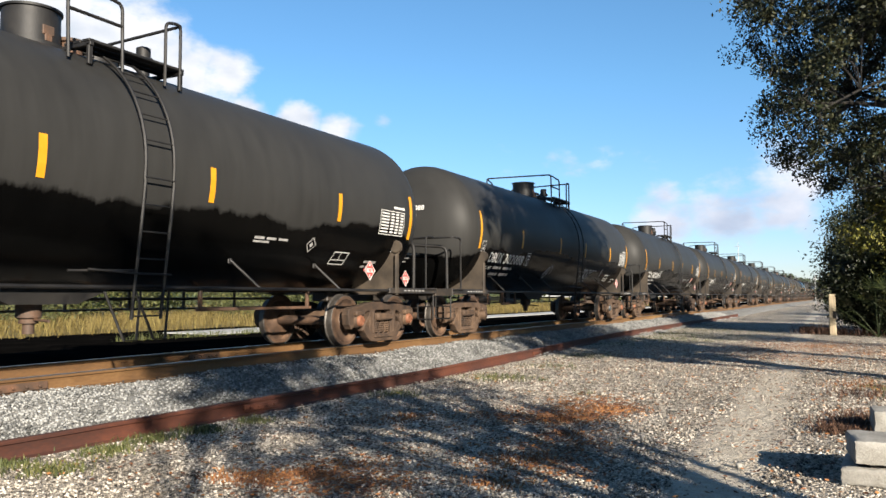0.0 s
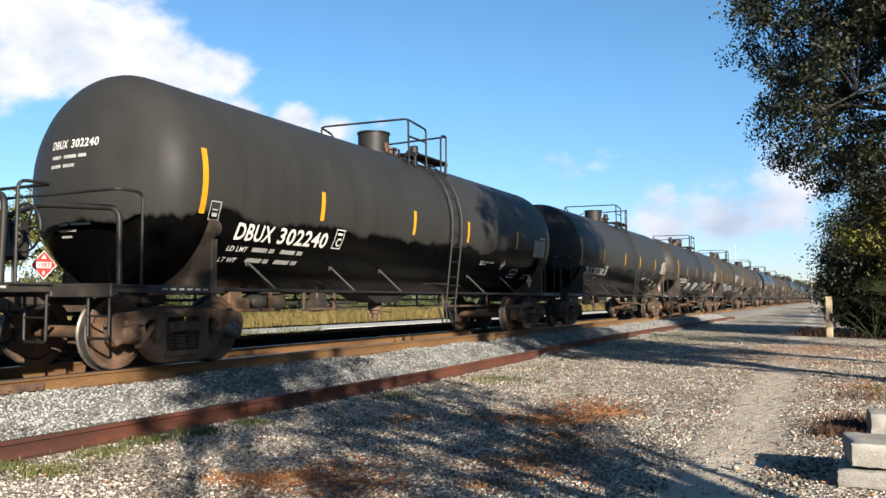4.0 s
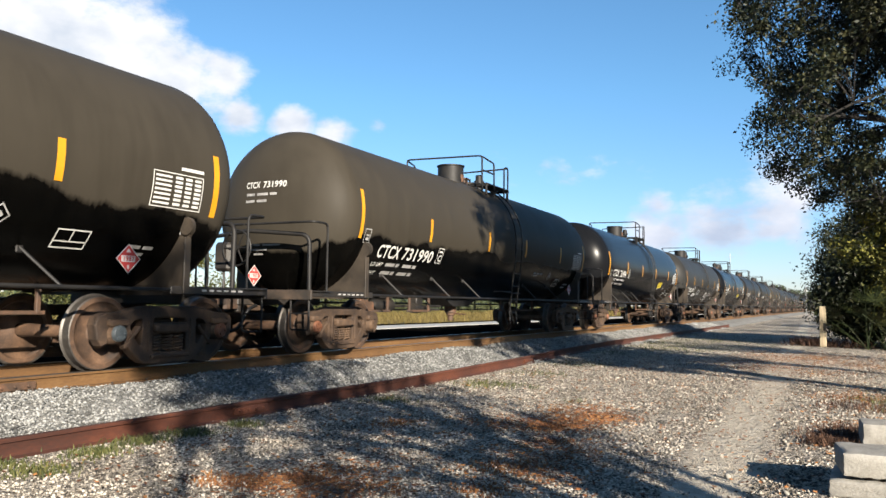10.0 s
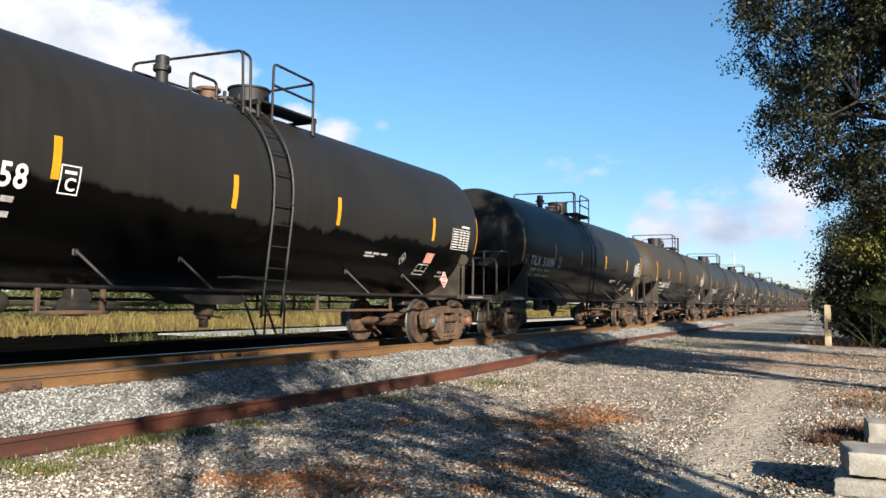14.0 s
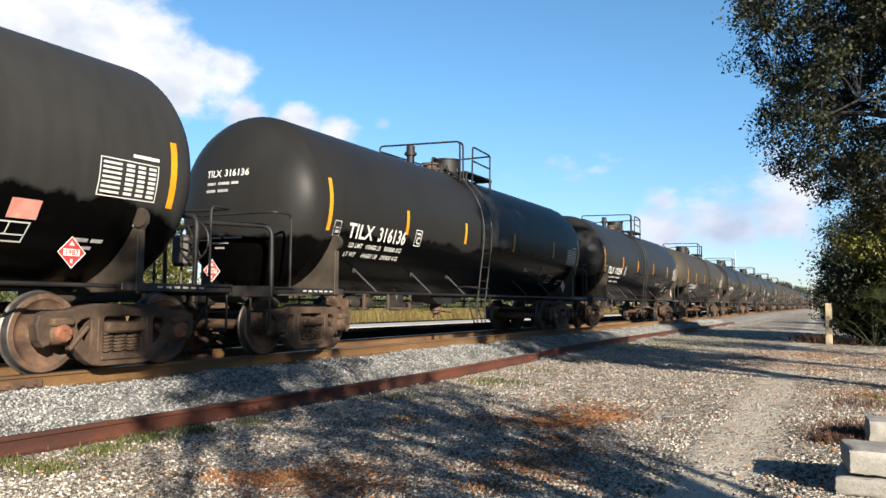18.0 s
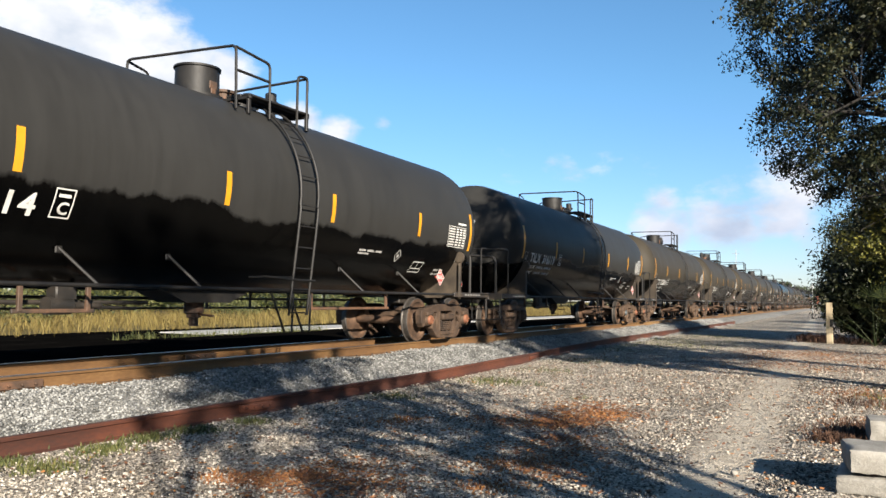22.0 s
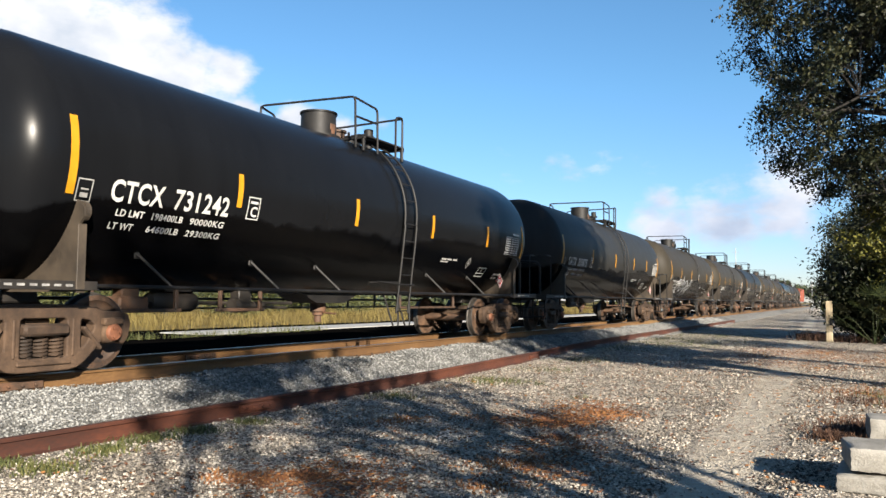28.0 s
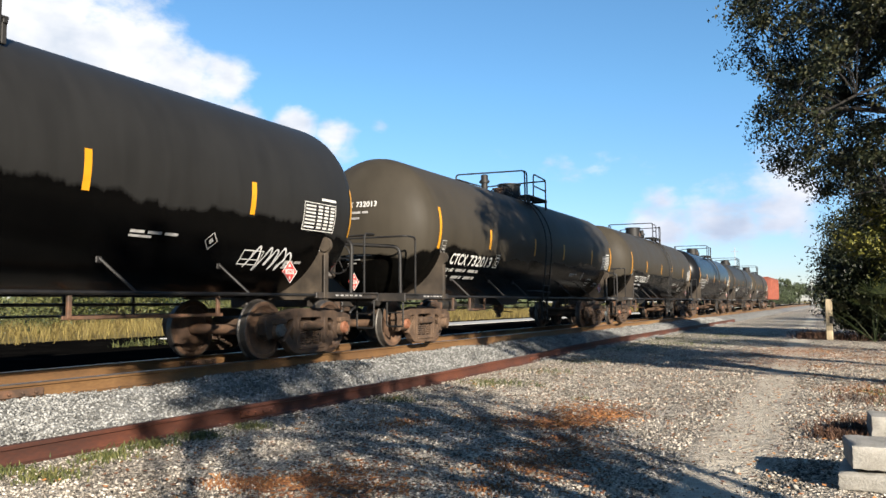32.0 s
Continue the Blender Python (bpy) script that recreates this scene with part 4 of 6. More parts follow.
def make_car():
    car = thing("tank_car", "black railway tank car with yellow reflective stripes", "tank car", "tank cars of the train")
    # shell
    prof = []
    nh = 12
    for i in range(nh + 1):
        t = math.pi / 2 * (i / nh)
        prof.append((-FORE - HEAD * math.cos(t), max(0.004, RT * math.sin(t))))
    for i in range(1, 12):
        prof.append((-FORE + (FORE + STRAIGHT) * i / 12, RT))
    prof += [(STRAIGHT - FORE - a, r) for a, r in prof[:nh + 1][::-1]]
    shell = part("shell", MB().lathe(prof, "y", 72, (0, 0, ZC)), M_SHELL_GREY, car, smooth=35)
    # underframe at both ends
    for s in (-1, 1):
        mb = MB().box((0, 7.1 * s, 0.93), (0.36, 2.3, 0.26), 0.02)
        mb.box((0, 8.17 * s, 0.86), (0.30, 0.10, 0.36), 0.02)
        part("stub_sill", mb, M_FRAME, car)
        mb = MB().box((0, 7.72 * s, 1.02), (2.9, 0.5, 0.035), 0.006)
        mb.box((0, 7.97 * s, 0.98), (2.9, 0.05, 0.16), 0.008)
        part("end_platform", mb, M_FRAME, car)
        for e in (-1, 1):
            # longitudinal side of the end frame
            mb = MB().box((1.42 * e, 7.05 * s, 1.0), (0.06, 1.84, 0.10), 0.01)
            mb.box((1.44 * e, 6.9 * s, 0.955), (0.12, 1.5, 0.012), 0.003)
            part("side_sill", mb, M_FRAME, car)
            # saddle: transverse web hugging the tank, rounded lobe at its top, narrow outer flange
            web = []
            for z in (1.06, 1.2, 1.4, 1.6, 1.8, 1.95):
                web.append((math.sqrt(max(0.0, RT ** 2 - (z - ZC) ** 2)) * e, z))
            mb = MB()
            poly = web + [(1.45 * e, 1.93), (1.53 * e, 1.86), (1.54 * e, 1.76), (1.47 * e, 1.68), (1.44 * e, 0.93), (0.2 * e, 0.93), (0.2 * e, 1.04)]
            mb.prism(poly, "y", 6.40 * s - 0.016, 6.40 * s + 0.016)
            mb.box((1.455 * e, 6.37 * s, 1.30), (0.03, 0.11, 0.76), 0.006)
            mb.tube([(1.44 * e, 6.37 * s - 0.02, 1.82), (1.44 * e, 6.37 * s + 0.04, 1.82)], 0.115, 18)
            mb.box((1.30 * e, 6.40 * s, 1.0), (0.26, 0.34, 0.05), 0.008)
            mb.tube([(1.12 * e, 6.40 * s - 0.02, 1.34), (1.12 * e, 6.40 * s + 0.02, 1.34)], 0.05, 12)
            part("saddle", mb, M_SADDLE, car, "dusty welded saddle bracket")
            # end handrail post
            mb = MB()
            hz = 2.16 if s < 0 else 2.10
            mb.bent([(1.43 * e, 7.55 * s, 1.0), (1.43 * e, 7.55 * s, hz), (1.43 * e, 7.93 * s, hz), (0.02 * e, 7.93 * s, hz)], 0.019, 7, 0.1)
            part("end_handrail", mb, M_FITTING, car, smooth=50)
            mb = MB()
            mb.bent([(1.38 * e, 7.95 * s, 0.95), (1.38 * e, 7.95 * s, 0.42), (1.02 * e, 7.95 * s, 0.42), (1.02 * e, 7.95 * s, 0.95)], 0.017, 6, 0.05)
            mb.tube([(1.38 * e, 7.95 * s, 0.68), (1.02 * e, 7.95 * s, 0.68)], 0.013, 6)
            part("sill_step", mb, M_FITTING, car, smooth=50)
        # thick bent pipe round the foot of the dished end
        mb = MB().bent([(1.12, 7.6 * s, 1.03), (1.12, 7.62 * s, 1.98), (0.0, 7.86 * s, 2.06), (-1.12, 7.62 * s, 1.98), (-1.12, 7.6 * s, 1.03)], 0.036, 8, 0.16)
        part("end_hoop", mb, M_FITTING, car, smooth=50)
        # coupler and hoses
        mb = MB().box((0, 8.12 * s, 0.86), (0.13, 0.34, 0.16), 0.02)
        mb.box((0, 8.3 * s, 0.86), (0.10, 0.4, 0.12), 0.02)
        mb.prism([(-0.13, 8.22 * s), (0.16, 8.22 * s), (0.17, 8.34 * s), (0.05, 8.36 * s), (0.02, 8.42 * s), (-0.08, 8.44 * s), (-0.15, 8.34 * s)], "z", 0.74, 0.99)
        part("coupler", mb, M_RUSTFIT, car, "rusty knuckle coupler")
        mb = MB().bent([(0.35, 8.0 * s, 0.80), (0.36, 8.2 * s, 0.74), (0.30, 8.36 * s, 0.42), (0.10, 8.40 * s, 0.36)], 0.028, 7, 0.1)
        part("brake_hose", mb, M_FITTING, car, smooth=50)
    # end draught box and brake wheel on the leading end
    mb = MB()
    ring = [(0.30 * math.cos(a), 0, 0.30 * math.sin(a)) for a in [i * math.pi / 14 for i in range(28)]]
    mb.tube(ring, 0.017, 6, closed=True)
    for k in range(6):
        a = k * math.pi / 3
        mb.tube([(0, 0.02, 0), (0.30 * math.cos(a), 0, 0.30 * math.sin(a))], 0.012, 5)
    mb.lathe([(-0.03, 0.05), (0.05, 0.05)], "y", 12)
    part("brake_wheel", mb, M_FITTING, car, "black spoked hand brake wheel", smooth=50, at=(-0.1, -8.0, 1.76))
    mb = MB().box((0, 0, 0), (0.34, 0.22, 0.5), 0.05)
    mb.tube([(0, -0.02, -0.2), (0, -0.02, -0.72)], 0.02, 6)
    part("brake_gear_box", mb, M_FRAME, car, at=(-0.45, -7.88, 1.62))
    # long side rails with hangers
    for e in (-1, 1):
        mb = MB().tube([(1.42 * e, -6.15, 1.0), (1.42 * e, 6.15, 1.0)], 0.024, 8)
        part("side_rail", mb, M_FITTING, car, smooth=50)
        if e > 0:
            for y in (-5.0, -2.9, -1.3, 2.6, 4.6):
                a = on_tank(y - 0.28, angle_at(1.42), 0.0)
                mb = MB().tube([a, (1.42, y, 1.0)], 0.019, 6)
                mb.box((a[0], a[1], a[2]), (0.03, 0.09, 0.13), 0.012)
                part("rail_bracket", mb, M_FITTING, car)
    # pipes and rods below the tank
    for x, z, r, y0, y1 in ((-0.72, 0.86, 0.024, -5.5, 5.6), (-0.95, 0.70, 0.018, -4.6, 5.4), (0.30, 0.80, 0.03, -5.4, -1.2)):
        part("brake_pipe", MB().tube([(x, y0, z), (x, y1, z)], r, 7), M_FRAME, car, smooth=50)
    for y in (-4.4, -3.1, -1.7, 1.1, 2.2, 3.3, 4.5):
        mb = MB().box((-0.80, y, 0.90), (0.04, 0.04, 0.44), 0.006)
        mb.box((-0.83, y, 0.70), (0.3, 0.035, 0.03), 0.005)
        part("pipe_hanger", mb, M_FRAME, car)
    mb = MB().lathe([(-0.44, 0.04), (-0.42, 0.12), (-0.36, 0.15), (0.36, 0.15), (0.42, 0.12), (0.44, 0.04)], "y", 18, (0.25, -3.9, 0.82))
    mb.box((0.25, -3.9, 1.0), (0.3, 0.5, 0.08), 0.01)
    part("air_reservoir", mb, M_FRAME, car, smooth=40)
    mb = MB().lathe([(-0.28, 0.05), (-0.28, 0.11), (0.05, 0.11), (0.10, 0.05), (0.5, 0.035)], "y", 14, (0.42, -2.55, 0.76))
    mb.tube([(0.42, -2.1, 0.74), (0.42, -1.5, 0.72), (-0.5, -1.4, 0.72)], 0.025, 6)
    mb.box((0.40, -2.6, 0.92), (0.2, 0.3, 0.2), 0.02)
    part("brake_cylinder", mb, M_FRAME, car, smooth=40)
    mb = MB().box((0.30, -4.75, 0.78), (0.36, 0.5, 0.22), 0.03)
    mb.box((0.30, -4.75, 0.94), (0.2, 0.3, 0.14), 0.02)
    part("control_valve", mb, M_RUSTFIT, car)
    for k, (y0, y1, x) in enumerate(((-5.6, -4.0, 0.55), (-3.4, -2.3, 0.62), (2.4, 5.2, 0.35))):
        mb = MB().box((x, (y0 + y1) / 2, 0.70), (0.035, y1 - y0, 0.05), 0.008)
        for y in (y0 + 0.1, y1 - 0.1):
            mb.box((x, y, 0.84), (0.05, 0.06, 0.30), 0.008)
        part("brake_rod", mb, M_RUSTFIT, car)
    # bottom outlet with skid
    mb = MB()
    mb.prism([(-1.05, 1.03), (-0.45, 0.80), (0.45, 0.80), (1.05, 1.03)], "x", -0.3, 0.3)
    part("outlet_skid", mb, M_FITTING, car)
    mb = MB().lathe([(0.44, 0.07), (0.56, 0.07), (0.57, 0.11), (0.62, 0.11), (0.64, 0.15), (0.82, 0.15)], "z", 16)
    mb.tube([(0.1, 0, 0.62), (0.46, -0.06, 0.60)], 0.018, 6)
    part("outlet_valve", mb, M_RUSTFIT, car, smooth=40)
    # small writing blocks on the shell
    decal("stencil_line", [(2.55 + 0.27 * k, 1.735, 2.77 + 0.27 * k, 1.77) for k in range(3)] + [(2.55, 1.685, 2.9, 1.715)], M_DIMWHITE, car, "row of small white stencil writing")
    # consignment chart: white frame with ruled lines
    y0, y1, z0, z1 = 5.72, 6.56, 2.02, 2.46
    rects = [(y0, z0, y1, z0 + 0.012), (y0, z1 - 0.012, y1, z1), (y0, z0, y0 + 0.014, z1), (y1 - 0.014, z0, y1, z1)]
    for k in range(7):
        z = z0 + 0.04 + k * 0.055
        rects += [(y0 + 0.04, z, y0 + 0.30, z + 0.026), (y0 + 0.36, z, y0 + 0.48, z + 0.032), (y0 + 0.53, z, y0 + 0.64, z + 0.032), (y0 + 0.69, z, y0 + 0.80, z + 0.032)]
    rects += [(y0 + 0.45, z1 + 0.05, y1, z1 + 0.09)]
    decal("test_chart", rects, M_WHITE, car, "white ruled test chart stencilled on the shell")
    decal("stencil_box", [(6.36, 1.72, 6.52, 1.735), (6.36, 1.88, 6.52, 1.895), (6.36, 1.72, 6.375, 1.895), (6.505, 1.72, 6.52, 1.895), (6.40, 1.77, 6.48, 1.84)], M_DIMWHITE, car)
    decal("stencil_box", [(4.64, 1.44, 5.08, 1.456), (4.64, 1.635, 5.08, 1.65), (4.64, 1.44, 4.656, 1.65), (5.064, 1.44, 5.08, 1.65), (4.84, 1.52, 4.855, 1.635), (4.65, 1.51, 5.07, 1.524)],
          M_WHITE, car, "white outlined data box")
    decal("stencil_line", [(5.66, 1.50, 5.86, 1.54), (5.90, 1.50, 6.06, 1.54), (5.66, 1.42, 5.78, 1.455), (5.82, 1.42, 5.96, 1.455)], M_DIMWHITE, car)
    y0, z0 = -6.46, 1.93
    decal("stencil_box", [(y0, z0, y0 + 0.2, z0 + 0.014), (y0, z0 + 0.24, y0 + 0.2, z0 + 0.254), (y0, z0, y0 + 0.014, z0 + 0.254), (y0 + 0.186, z0, y0 + 0.2, z0 + 0.254), (y0 + 0.05, z0 + 0.05, y0 + 0.15, z0 + 0.10), (y0 + 0.05, z0 + 0.13, y0 + 0.15, z0 + 0.15)],
          M_DIMWHITE, car, "small white outlined test box")
    dia = MB()
    for r0, r1 in ((0.10, 0.122), (0.0, 0.045)):
        for k in range(4):
            q = [(math.cos(k * math.pi / 2) * r, math.sin(k * math.pi / 2) * r) for r in (r0, r1)] + [(math.cos((k + 1) * math.pi / 2) * r, math.sin((k + 1) * math.pi / 2) * r) for r in (r1, r0)]
            dia.add([on_tank(3.92 + u, angle_at(1.72 + w), 0.007) for u, w in q], [(0, 1, 2, 3)])
    part("stencil_diamond", dia, M_DIMWHITE, car, "white outlined diamond stencil")
    # plates on the end sills
    decal_box = MB()
    for k in range(6):
        decal_box.box((1.452, -7.2 + 0.14 * k, 1.0), (0.004, 0.085, 0.026))
    part("sill_stencil", decal_box, M_DIMWHITE, car)
    decal_box = MB()
    for k in range(6):
        decal_box.box((1.452, 6.7 + 0.14 * k, 1.0), (0.004, 0.085, 0.026))
    part("sill_stencil", decal_box, M_DIMWHITE, car)
    # diamond placards in holders
    for x, y, z in ((1.44, 5.45, 1.35), (0.3, -8.02, 1.29)):
        mb = MB()
        r = 0.165
        mb.prism([(y - r, z), (y, z - r), (y + r, z), (y, z + r)], "x", x - 0.006, x + 0.004)
        mb.slot = 1
        mb.box((x + 0.006, y, z), (0.004, 0.20, 0.075))
        mb.prism([(y - 0.035, z + 0.075), (y + 0.035, z + 0.075), (y, z + 0.125)], "x", x + 0.005, x + 0.008)
        mb.box((x + 0.006, y, z - 0.095), (0.004, 0.025, 0.045))
        mb.slot = 0
        mb.box((x - 0.03, y, z), (0.04, 0.26, 0.05), 0.008)
        pl = part("placard", mb, [M_RED, M_WHITE], car, "red and white diamond hazard placard")
        vs, fs, w = text_shape("1987")
        k = 0.055 / 0.7
        t = MB()
        t.add([(x + 0.011, y - 0.085 + p[0] * 0.17 / w, z - 0.027 + p[1] * k) for p in vs], fs)
        part("placard_number", t, M_RED, pl)
        rim = MB()
        rr = 0.17
        loop = [(x + 0.008, y - rr, z), (x + 0.008, y, z - rr), (x + 0.008, y + rr, z), (x + 0.008, y, z + rr)]
        rim.tube(loop, 0.007, 5, closed=True)
        part("placard_border", rim, M_WHITE, pl)
    # bogies and wheels
    for s in (-1, 1):
        make_bogie(car, TRUCK * s, None)
        for a in (-AXLE, AXLE):
            make_wheelset(car, TRUCK * s + a)
        bearing_caps(car, TRUCK * s, (M_BOGIE, M_BOGIE))
    return car, shell


def add_top(car, shift, twin, nudge=0.0):
    """Platform, railings, manway and valves on the tank's crown; twin: ladder ahead of the manway."""
    # ladder down the near side
    step = shift + (-0.82 if twin else 0.02) + nudge
    lad = MB()
    for y in (0.50 + step, 0.94 + step):
        pts = [on_tank(y, radians(a), 0.09) for a in range(66, -9, -6)]
        pts += [(1.60, y, 2.25), (1.565, y, 1.9), (1.43, y - 0.02, 0.62)]
        lad.tube(pts, 0.021, 6)
    ladder = part("ladder", lad, M_FITTING, car, "black steel side ladder", smooth=50)
    levels = [on_tank(0, radians(a), 0.09) for a in (58, 46, 34, 22, 10)]
    levels = [(p[0], p[2]) for p in levels] + [(1.43 + 0.1055 * (z - 0.62), z) for z in (2.3, 1.98, 1.66, 1.34, 1.02, 0.66)]
    for x, z in levels:
        part("rung", MB().tube([(x, 0.49 + step, z), (x, 0.95 + step, z)], 0.011, 6), M_FITTING, ladder)
    for y in (0.50 + step, 0.94 + step):
        mb = MB().tube([(1.34, y - 0.36, 1.02), (1.43, y - 0.12, 0.38), (1.43, y + 0.06, 0.38), (1.34, y + 0.2, 1.02)], 0.017, 6)
        part("ladder_stirrup", mb, M_FITTING, ladder, smooth=50)
    mb = MB().tube([(1.40, step - 0.1, 1.20), (1.52, step + 0.5, 1.16), (1.52, step + 1.0, 1.16)], 0.014, 6)
    mb.tube([(1.32, step - 0.3, 1.18), (1.48, step + 0.5, 1.20)], 0.014, 6)
    part("ladder_guard", mb, M_FITTING, ladder, smooth=50)
    h = 4.60
    for y in (0.0, 1.42):
        mb = MB().box((0, y + shift, 3.90), (2.05, 0.06, 0.05), 0.008)
        for e in (-1, 1):
            mb.box((0.98 * e, y + shift, 3.78), (0.05, 0.06, 0.26), 0.008)
        deck = part("platform_beam", mb, M_FITTING, car, "black grating platform beam")
    for x in (0.62, 0.78, 0.94, -0.62, -0.78, -0.94):
        part("grating_plank", MB().box((x, 0.72 + shift, 3.945), (0.13, 1.5, 0.035), 0.006), M_FITTING, deck)
    foot = 3.66
    if twin:
        rails = [[(1.0, -0.36, foot), (1.0, -0.40, h), (-1.05, -0.62, h), (-1.05, -0.62, foot)],
                 [(1.0, -0.40, h - 0.02), (1.0, -0.22, h - 0.05), (1.0, -0.20, foot)],
                 [(1.0, 0.30, foot), (1.0, 0.32, h), (1.0, 1.36, h - 0.04), (1.0, 1.36, foot)],
                 [(1.0, 0.30, h - 0.34), (1.0, 1.36, h - 0.38)],
                 [(1.0, 1.36, h - 0.06), (-1.0, 1.36, h - 0.10), (-1.0, 1.36, foot)],
                 [(-1.05, -0.62, h - 0.12), (-1.0, 1.36, h - 0.12)],
                 [(-1.0, 0.5, foot), (-1.0, 0.5, h - 0.12)],
                 [(0.62, -1.05, 3.86), (0.62, -1.05, 4.14), (0.55, -0.45, 4.16), (0.55, -0.45, 3.93)]]
    else:
        rails = [[(1.0, -0.30, foot), (1.0, -0.33, h), (-1.05, -0.52, h), (-1.05, -0.52, foot)],
                 [(1.0, -0.33, h - 0.02), (1.0, 0.44, h - 0.08), (1.0, 0.46, foot)],
                 [(1.0, 1.14, foot), (1.0, 1.14, h - 0.08), (1.0, 1.40, h - 0.04), (1.0, 1.40, foot)],
                 [(1.0, 1.40, h - 0.06), (-1.0, 1.42, h - 0.10), (-1.0, 1.42, foot)],
                 [(-1.05, -0.52, h - 0.34), (-1.0, 1.42, h - 0.34)],
                 [(1.0, -0.32, h - 0.36), (1.0, 0.45, h - 0.36)],
                 [(-1.05, -0.52, h - 0.02), (-1.05, -0.1, h - 0.1), (-1.05, 0.0, foot)]]
    for r in rails:
        part("railing", MB().bent([(x, y + shift, z) for x, y, z in r], 0.022, 7, 0.09), M_FITTING, car, smooth=50)
    man = shift + (0.9 if twin else -0.08)      # middle of the manway housing
    low = shift + (0.3 if twin else 0.85)       # bolted cover
    rel = shift + (-1.05 if twin else 1.62)     # relief valve
    mb = MB().lathe([(3.86, 0.42), (3.98, 0.42), (3.98, 0.34), (4.04, 0.34), (4.40, 0.335), (4.41, 0.36), (4.44, 0.36), (4.45, 0.0)], "z", 28, (0, man, 0), cap=False)
    part("manway_housing", mb, M_FITTING, car, "dark round valve housing", smooth=35)
    mb = MB().box((0.32, man, 4.14), (0.05, 0.16, 0.12), 0.01)
    mb.box((0.335, man, 4.05), (0.03, 0.10, 0.10), 0.01)
    part("housing_latch", mb, M_RUSTFIT, car)
    mb = MB().lathe([(3.9, 0.30), (4.06, 0.30), (4.06, 0.34), (4.10, 0.34), (4.12, 0.28), (4.14, 0.0)], "z", 20, (0, low, 0), cap=False)
    for k in range(8):
        a = k * math.pi / 4
        mb.lathe([(4.02, 0.03), (4.18, 0.03), (4.19, 0.02)], "z", 6, (0.31 * math.cos(a), low + 0.31 * math.sin(a), 0))
    part("manway_cover", mb, M_FITTING, car, "bolted manway cover", smooth=35)
    mb = MB().lathe([(3.95, 0.09), (4.22, 0.09), (4.22, 0.13), (4.30, 0.13), (4.30, 0.10), (4.44, 0.10), (4.46, 0.06)], "z", 14, (0.05, rel, 0))
    mb.box((0.05, rel, 4.26), (0.30, 0.08, 0.05), 0.01)
    part("safety_valve", mb, M_FITTING, car, "stubby relief valve", smooth=35)
    mb = MB().lathe([(3.95, 0.15), (4.12, 0.15), (4.14, 0.19), (4.18, 0.19), (4.20, 0.05)], "z", 14, (0.1, low - 0.45, 0))
    mb.tube([(0.1, low - 0.45, 4.15), (0.1, low - 0.8, 4.1)], 0.02, 6)
    part("vent_valve", mb, M_RUSTFIT, car, smooth=35)


def write_marks(car, mark, number, limit, weight, rise):
    """Reporting mark, load limit and tare on the near side, and the small repeat near the end."""
    narrow = rise > 0.05            # closer lettering on some cars
    lettering(mark, -6.02 if narrow else -5.86, 1.72 + rise, 0.25, car, width=0.8 if narrow else 0.82)
    lettering(number, -5.06 if narrow else -4.93, 1.72 + rise, 0.25, car, width=0.98 if narrow else 1.25)
    lettering("LD LMT", -5.88, 1.56 + rise, 0.085, car, M_WHITE, 0.42)
    lettering("LT WT", -5.92, 1.41 + rise, 0.085, car, M_WHITE, 0.36)
    for z, (a, b) in ((1.56, limit), (1.41, weight)):
        if a:
            lettering(a, -5.36, z + rise, 0.085, car, M_WHITE, 0.52)
            lettering(b, -4.72, z + rise, 0.085, car, M_WHITE, 0.62)
        else:
            decal("stencil_line", [(u, z + rise + 0.01, u + w, z + rise + 0.07) for u, w in ((-5.36, 0.34), (-4.98, 0.12), (-4.72, 0.36), (-4.31, 0.14))], M_DIMWHITE, car)
    y, z = -3.72 if narrow else -3.5, 1.72 + rise
    decal("plate_box", [(y, z, y + 0.25, z + 0.015), (y, z + 0.30, y + 0.25, z + 0.315), (y, z, y + 0.016, z + 0.315), (y + 0.234, z, y + 0.25, z + 0.315), (y + 0.05, z + 0.22, y + 0.2, z + 0.255)],
          M_WHITE, car, "white outlined clearance plate mark")
    lettering("C", y + 0.065, z + 0.045, 0.14, car)
    head_text(car, mark, -0.45, 2.86, 0.11, 0.33)
    head_text(car, number, -0.05, 2.86, 0.11, 0.48)
    rects = [(-0.42, 2.72, -0.22, 2.765), (-0.17, 2.72, 0.07, 2.765), (0.11, 2.72, 0.25, 2.765), (-0.43, 2.60, -0.22, 2.645), (-0.17, 2.60, 0.05, 2.645),
             (-0.34, 1.84, -0.12, 1.87), (-0.07, 1.84, 0.3, 1.87), (-0.34, 1.76, 0.02, 1.79), (-0.3, 1.68, -0.08, 1.71)]
    mb = MB()
    for x0, z0, x1, z1 in rects:
        mb.add([on_head(x0, z0), on_head(x1, z0), on_head(x1, z1), on_head(x0, z1)], [(0, 1, 2, 3)])
    part("stencil_line", mb, M_DIMWHITE, car)


def on_head(x, z, lift=0.012):
    """A point on the leading dished end."""
    q = max(0.0, 1 - (x * x + (z - ZC) ** 2) / RT ** 2)
    return (x + lift * x / RT, -(FORE + HEAD * math.sqrt(q)) - lift, z)


def head_text(car, s, x, z, height, width):
    vs, fs, w = text_shape(s)
    mb = MB().add([on_head(x + p[0] * width / w, z + p[1] * height / 0.7) for p in vs], fs)
    part("lettering", mb, M_WHITE, car)


